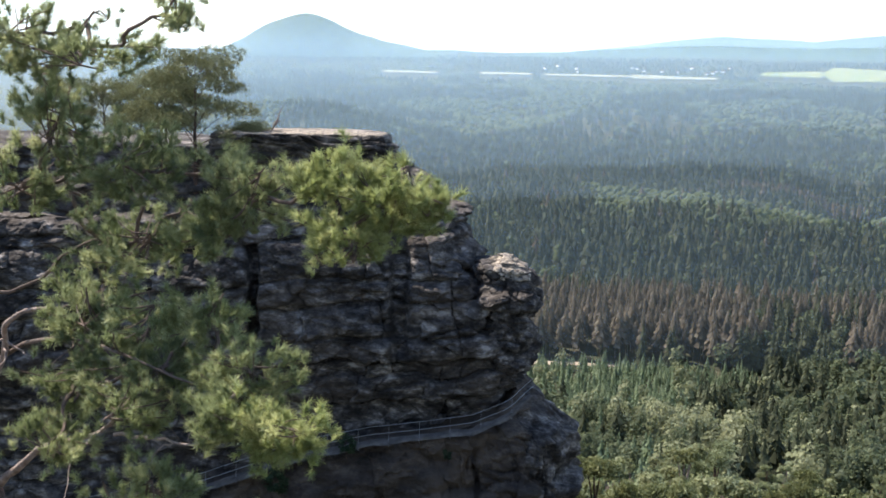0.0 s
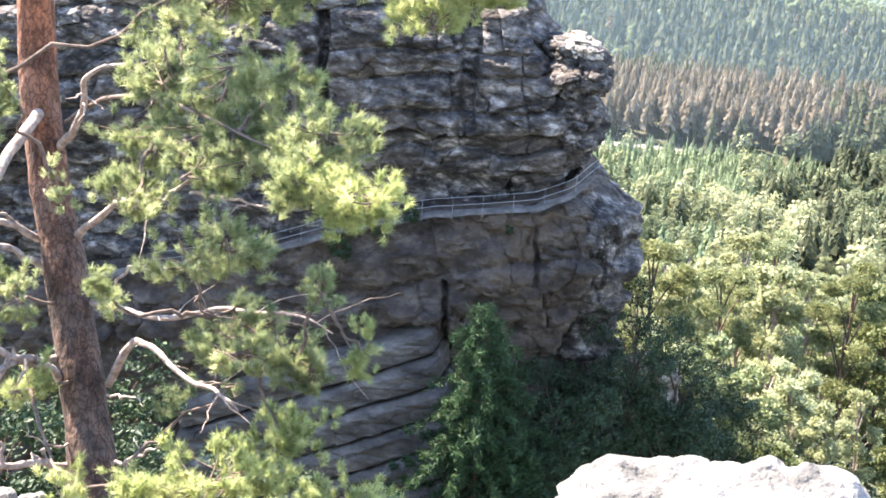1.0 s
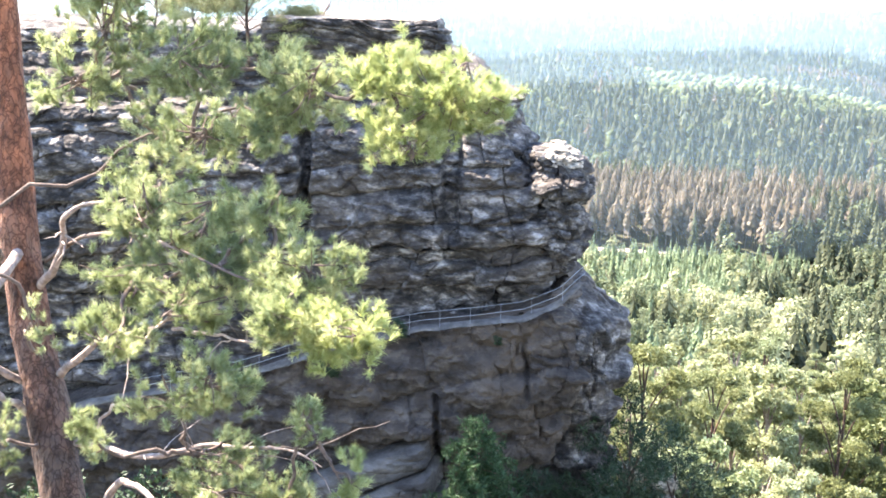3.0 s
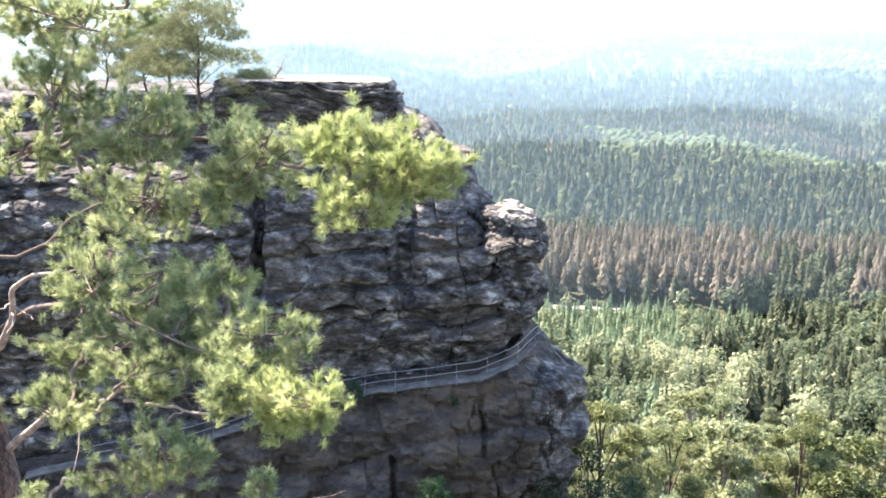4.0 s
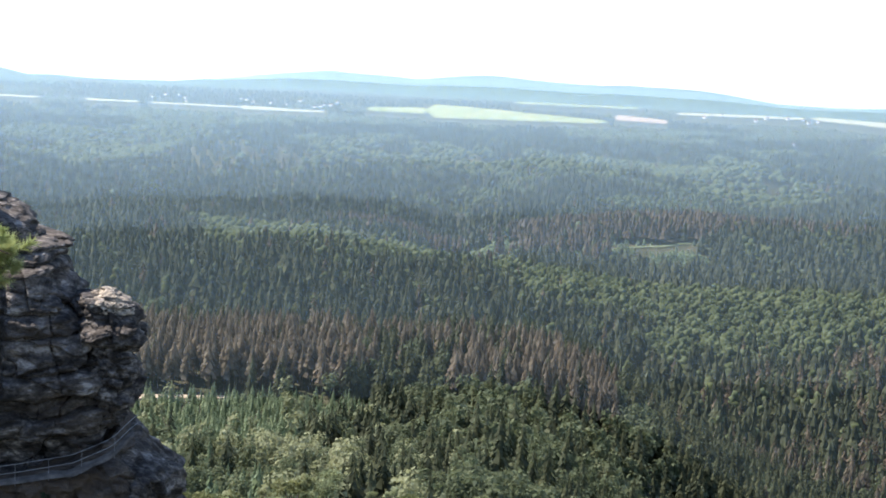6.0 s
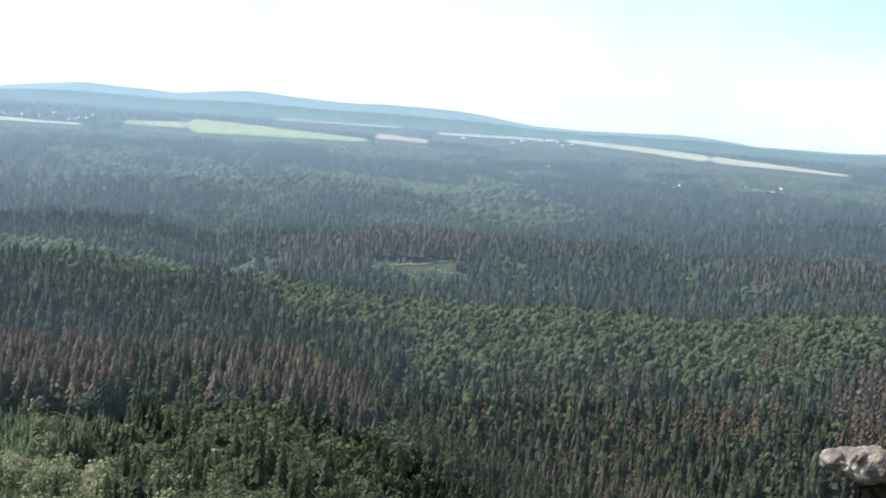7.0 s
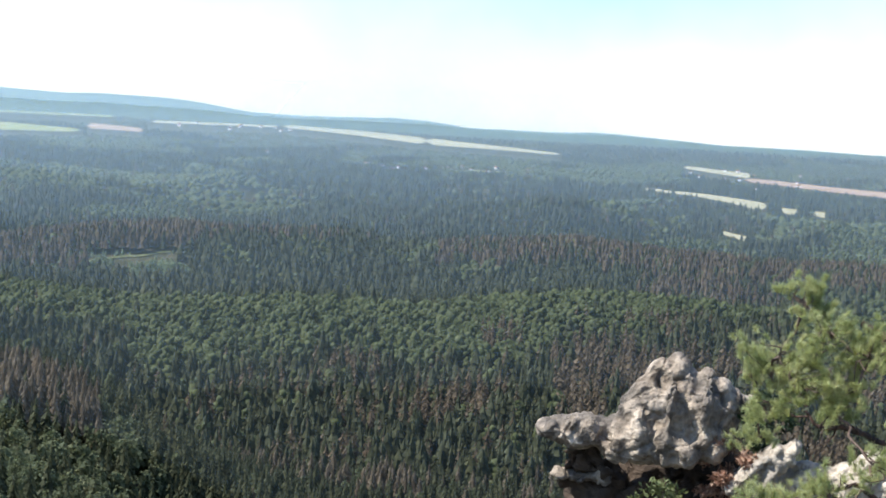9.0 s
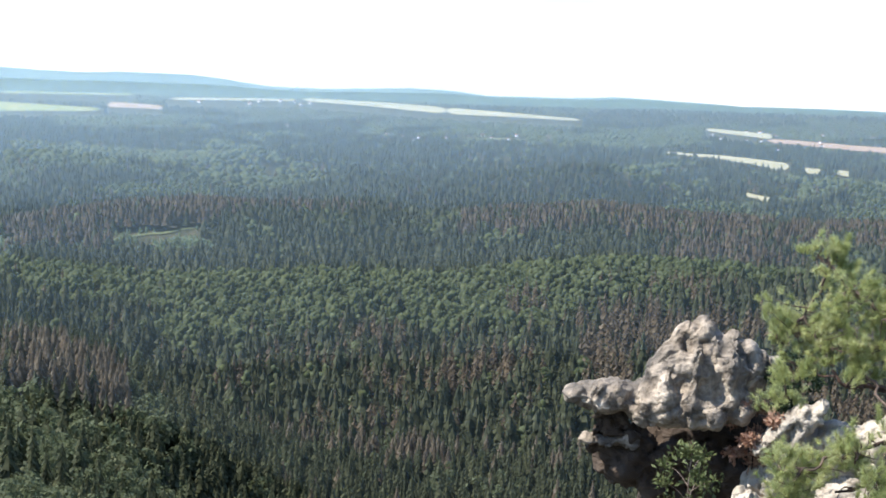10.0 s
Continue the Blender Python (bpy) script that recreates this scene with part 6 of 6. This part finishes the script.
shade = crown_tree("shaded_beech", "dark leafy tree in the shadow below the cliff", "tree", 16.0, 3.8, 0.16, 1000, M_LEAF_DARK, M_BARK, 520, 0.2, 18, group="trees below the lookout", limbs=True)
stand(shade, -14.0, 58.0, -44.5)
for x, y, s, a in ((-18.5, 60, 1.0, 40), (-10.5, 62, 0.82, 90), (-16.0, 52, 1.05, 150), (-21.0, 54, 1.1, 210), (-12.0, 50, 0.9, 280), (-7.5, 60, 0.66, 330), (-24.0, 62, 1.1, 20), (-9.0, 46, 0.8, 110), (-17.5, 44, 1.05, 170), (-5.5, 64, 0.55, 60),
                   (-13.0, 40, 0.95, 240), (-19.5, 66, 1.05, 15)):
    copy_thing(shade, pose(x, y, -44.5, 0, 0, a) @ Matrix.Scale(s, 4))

# light trees on the sunny slope to the side of the cliff
birch = crown_tree("slope_birch", "pale yellow green birch on the sunny slope", "birch tree", 15.0, 2.3, 0.14, 2300, M_LEAF_PALE, M_LIMB, 530, 0.22, 20, 0.25, 0.009, group="trees on the slope")
birch_2 = crown_tree("slope_birch", "slender pale birch with hanging twigs", "birch tree", 17.0, 2.0, 0.14, 2300, M_LEAF_PALE, M_LIMB, 531, 0.2, 24, 0.35, 0.008, group="trees on the slope")
leafy = crown_tree("slope_oak", "bright green broadleaf tree on the sunny slope", "oak tree", 12.5, 3.0, 0.15, 2300, M_LEAF, M_BARK, 532, 0.22, 16, group="trees on the slope")
scots = crown_tree("slope_pine", "scots pine with layered yellow green clumps", "pine tree", 15.5, 2.4, 0.15, 1700, M_PINE_SLOPE, M_BARK, 533, 0.38, 13, -0.1, group="trees on the slope", slim=0.2, flat=0.45)
r = np.random.default_rng(77)
spots = []
for k in range(900):
    d, az = math.sqrt(r.uniform(132 ** 2, 262 ** 2)), r.uniform(-23, -3.5)
    x, y = (float(q) for q in polar(np.array(az), np.array(d)))
    if all((x - a) ** 2 + (y - b) ** 2 > (4.9 + 0.006 * d) ** 2 for a, b in spots):
        spots.append((x, y))
HEIGHT = {birch: 15.0, birch_2: 17.0, leafy: 12.5, scots: 15.5}
# azimuth, distance and elevation of the tip, kind
NEAR_TREES = [(-6.7, 104, -17.0, scots), (-8.3, 112, -17.0, birch), (-9.6, 108, -17.8, scots), (-10.8, 125, -15.9, birch_2), (-12.0, 116, -16.9, birch), (-13.3, 122, -17.6, birch_2), (-14.8, 112, -17.2, scots),
              (-16.4, 120, -18.0, leafy), (-18.0, 130, -17.5, birch), (-7.5, 130, -16.6, birch_2), (-11.5, 142, -16.3, scots), (-15.6, 142, -17.0, birch_2), (-9.1, 95, -21.0, leafy), (-11.0, 93, -22.0, leafy),
              (-13.0, 96, -21.0, birch), (-10.0, 89, -24.0, leafy), (-12.4, 87, -24.5, leafy), (-14.6, 93, -22.5, birch), (-7.6, 98, -20.5, birch), (-16.2, 97, -21.5, birch_2), (-18.5, 105, -20.5, leafy), (-20.0, 118, -19.0, scots)]
jobs = [(az, d, (d * math.tan(math.radians(el)) - float(ground(*polar(np.array([az]), np.array([float(d)])))[0])) / HEIGHT[k], k) for az, d, el, k in NEAR_TREES]
for x, y in spots:
    jobs.append((math.degrees(math.atan2(-x, y)), math.hypot(x, y), r.uniform(0.6, 1.0), (birch, birch_2, leafy, scots)[r.integers(0, 4)]))
for az, d, s, k in jobs:
    x, y = (float(q) for q in polar(np.array(az), np.array(float(d))))
    z = float(ground(np.array([x]), np.array([y]))[0])
    m = pose(x, y, z, 0, 0, r.uniform(0, 360)) @ Matrix.Scale(s, 4)
    copy_thing(k, m)
for k, (az, d) in zip((birch, birch_2, leafy, scots), ((-21.5, 128), (-22.5, 140), (-21.0, 150), (-23.5, 120))):
    stand(k, *(float(q) for q in polar(np.array(az), np.array(float(d)))))

# pines on the cliff top
top_pine = crown_tree("cliff_top_pine", "stunted olive green pine on top of the cliff", "pine tree", 8.0, 3.6, 0.11, 2600, M_PINE_FAR, M_BARK, 540, 0.45, 17, girth=0.02, group="pines on the cliff top", slim=0.17, flat=0.34)
stand(top_pine, -14.7, 84.5, -9.3)
for x, y, z, s, a in ((-18.3, 86.5, -8.2, 0.66, 60), (-12.2, 84.3, -9.6, 0.48, 130), (-16.8, 86.0, -8.5, 0.72, 200), (-21.0, 88, -8.0, 0.6, 290), (-24.0, 88, -7.6, 0.55, 20), (-11.6, 86, -8.2, 0.34, 330)):
    copy_thing(top_pine, pose(x, y, z, 0, 0, a) @ Matrix.Scale(s, 4))
dry = thing("dry_tree", "small bare dead tree on the cliff top", "dead tree", at=(-10.6, 86.0, -8.4))
bare(dry, [(-10.6, 86, -8.4), (-10.5, 86, -7.0), (-10.3, 86, -5.9), (-9.9, 86, -5.2)], 0.13, 0.045, 251, 9)
bare(dry, [(-10.5, 86, -6.8), (-10.9, 86, -6.0), (-11.2, 86, -5.5)], 0.10, 0.035, 252, 6)
settle(dry)

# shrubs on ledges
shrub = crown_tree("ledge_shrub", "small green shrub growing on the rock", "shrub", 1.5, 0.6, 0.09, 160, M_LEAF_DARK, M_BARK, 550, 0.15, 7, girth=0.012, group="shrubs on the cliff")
shrub.scale = (0.8, 0.8, 0.8)
shrub.location = (-5.05, 76.9, -23.6)
for x, y, z, s in ((0.6, 76.3, -23.6, 0.5), (2.7, 77.0, -30.0, 0.5), (-7.0, 76.6, -24.4, 0.7), (-9.0, 76.6, -26.0, 1.3), (-14.0, 77.0, -27.0, 1.1)):
    copy_thing(shrub, pose(x, y, z, 0, 0, x * 40) @ Matrix.Scale(s, 4))
lit = part("pale_boulder", rock_blobs([(9.3, 80.2, -32.4, 1.4, 1.0, 0.7), (10.6, 80.6, -33.2, 1.2, 1.0, 0.8), (9.8, 81, -37, 2.2, 1.6, 5), (10.5, 81, -43, 2.6, 2, 5)], 0.14, 90, 0.15, 0.6), M_ROCK_PALE)
tagged(lit, "pale sunlit rock between the dark trees", "boulder")

# beside the outcrop
sapling = crown_tree("birch_sapling", "bright green birch sapling below the outcrop", "sapling", 1.05, 0.30, 0.028, 260, M_LEAF, M_LIMB, 560, 0.1, 16, 0.1, 0.01)
stand(sapling, 10.0, 9.45, -4.4)
dryb = crown_tree("dry_bush", "dry reddish brown bush between the rocks", "bush", 0.72, 0.32, 0.034, 260, M_LEAF_DRY, M_BARK, 561, 0.1, 10)
stand(dryb, 11.12, 9.62, -3.78)
hb = crown_tree("heather_bush", "dark olive bush between the outcrop and the pine", "bush", 0.8, 0.3, 0.03, 200, M_LEAF_DARK, M_BARK, 562, 0.1, 10)
stand(hb, 11.45, 9.4, -3.35)


# ---------------------------------------------------------------- far village
def house(label):
    h = thing("village_house", label, "house", group="houses of the far village")
    bm = bmesh.new()
    bmesh.ops.create_cube(bm, size=1, matrix=Matrix.Translation((0, 0, 2.0)) @ Matrix.Diagonal((11, 8, 6.5, 1)))
    part("wall", bm, M_HOUSE, h)
    bm = bmesh.new()
    q = [bm.verts.new(c) for c in ((-6, -4.7, 5), (6, -4.7, 5), (6, 4.7, 5), (-6, 4.7, 5), (-6, 0, 9.2), (6, 0, 9.2))]
    for idx in ((0, 1, 5, 4), (2, 3, 4, 5), (0, 4, 3), (1, 2, 5), (3, 2, 1, 0)):
        bm.faces.new([q[i] for i in idx])
    part("roof", bm, M_TILE, h)
    return h


first = house("white house with a red tiled roof in the far village")
r = np.random.default_rng(5)
homes = [(-29.6, 3960)] + [(az, d) for a0, a1, d0, d1, n in ((-33.6, -40.5, 3740, 3860, 16), (-24.8, -31.5, 4470, 4580, 16), (-46.6, -53.5, 3760, 4160, 14), (-4, -12, 4260, 4420, 16)) for az, d in zip(r.uniform(a1, a0, n), r.uniform(d0, d1, n))]
for k, (az, d) in enumerate(homes):
    x, y = (float(q) for q in polar(np.array(az), np.array(float(d))))
    z = float(ground(np.array([x]), np.array([y]))[0])
    m = pose(x, y, z + 5, 0, 0, r.uniform(0, 360)) @ Matrix.Scale(r.uniform(0.6, 0.95), 4)
    if k == 0:
        first.matrix_basis = m
    else:
        copy_thing(first, m)
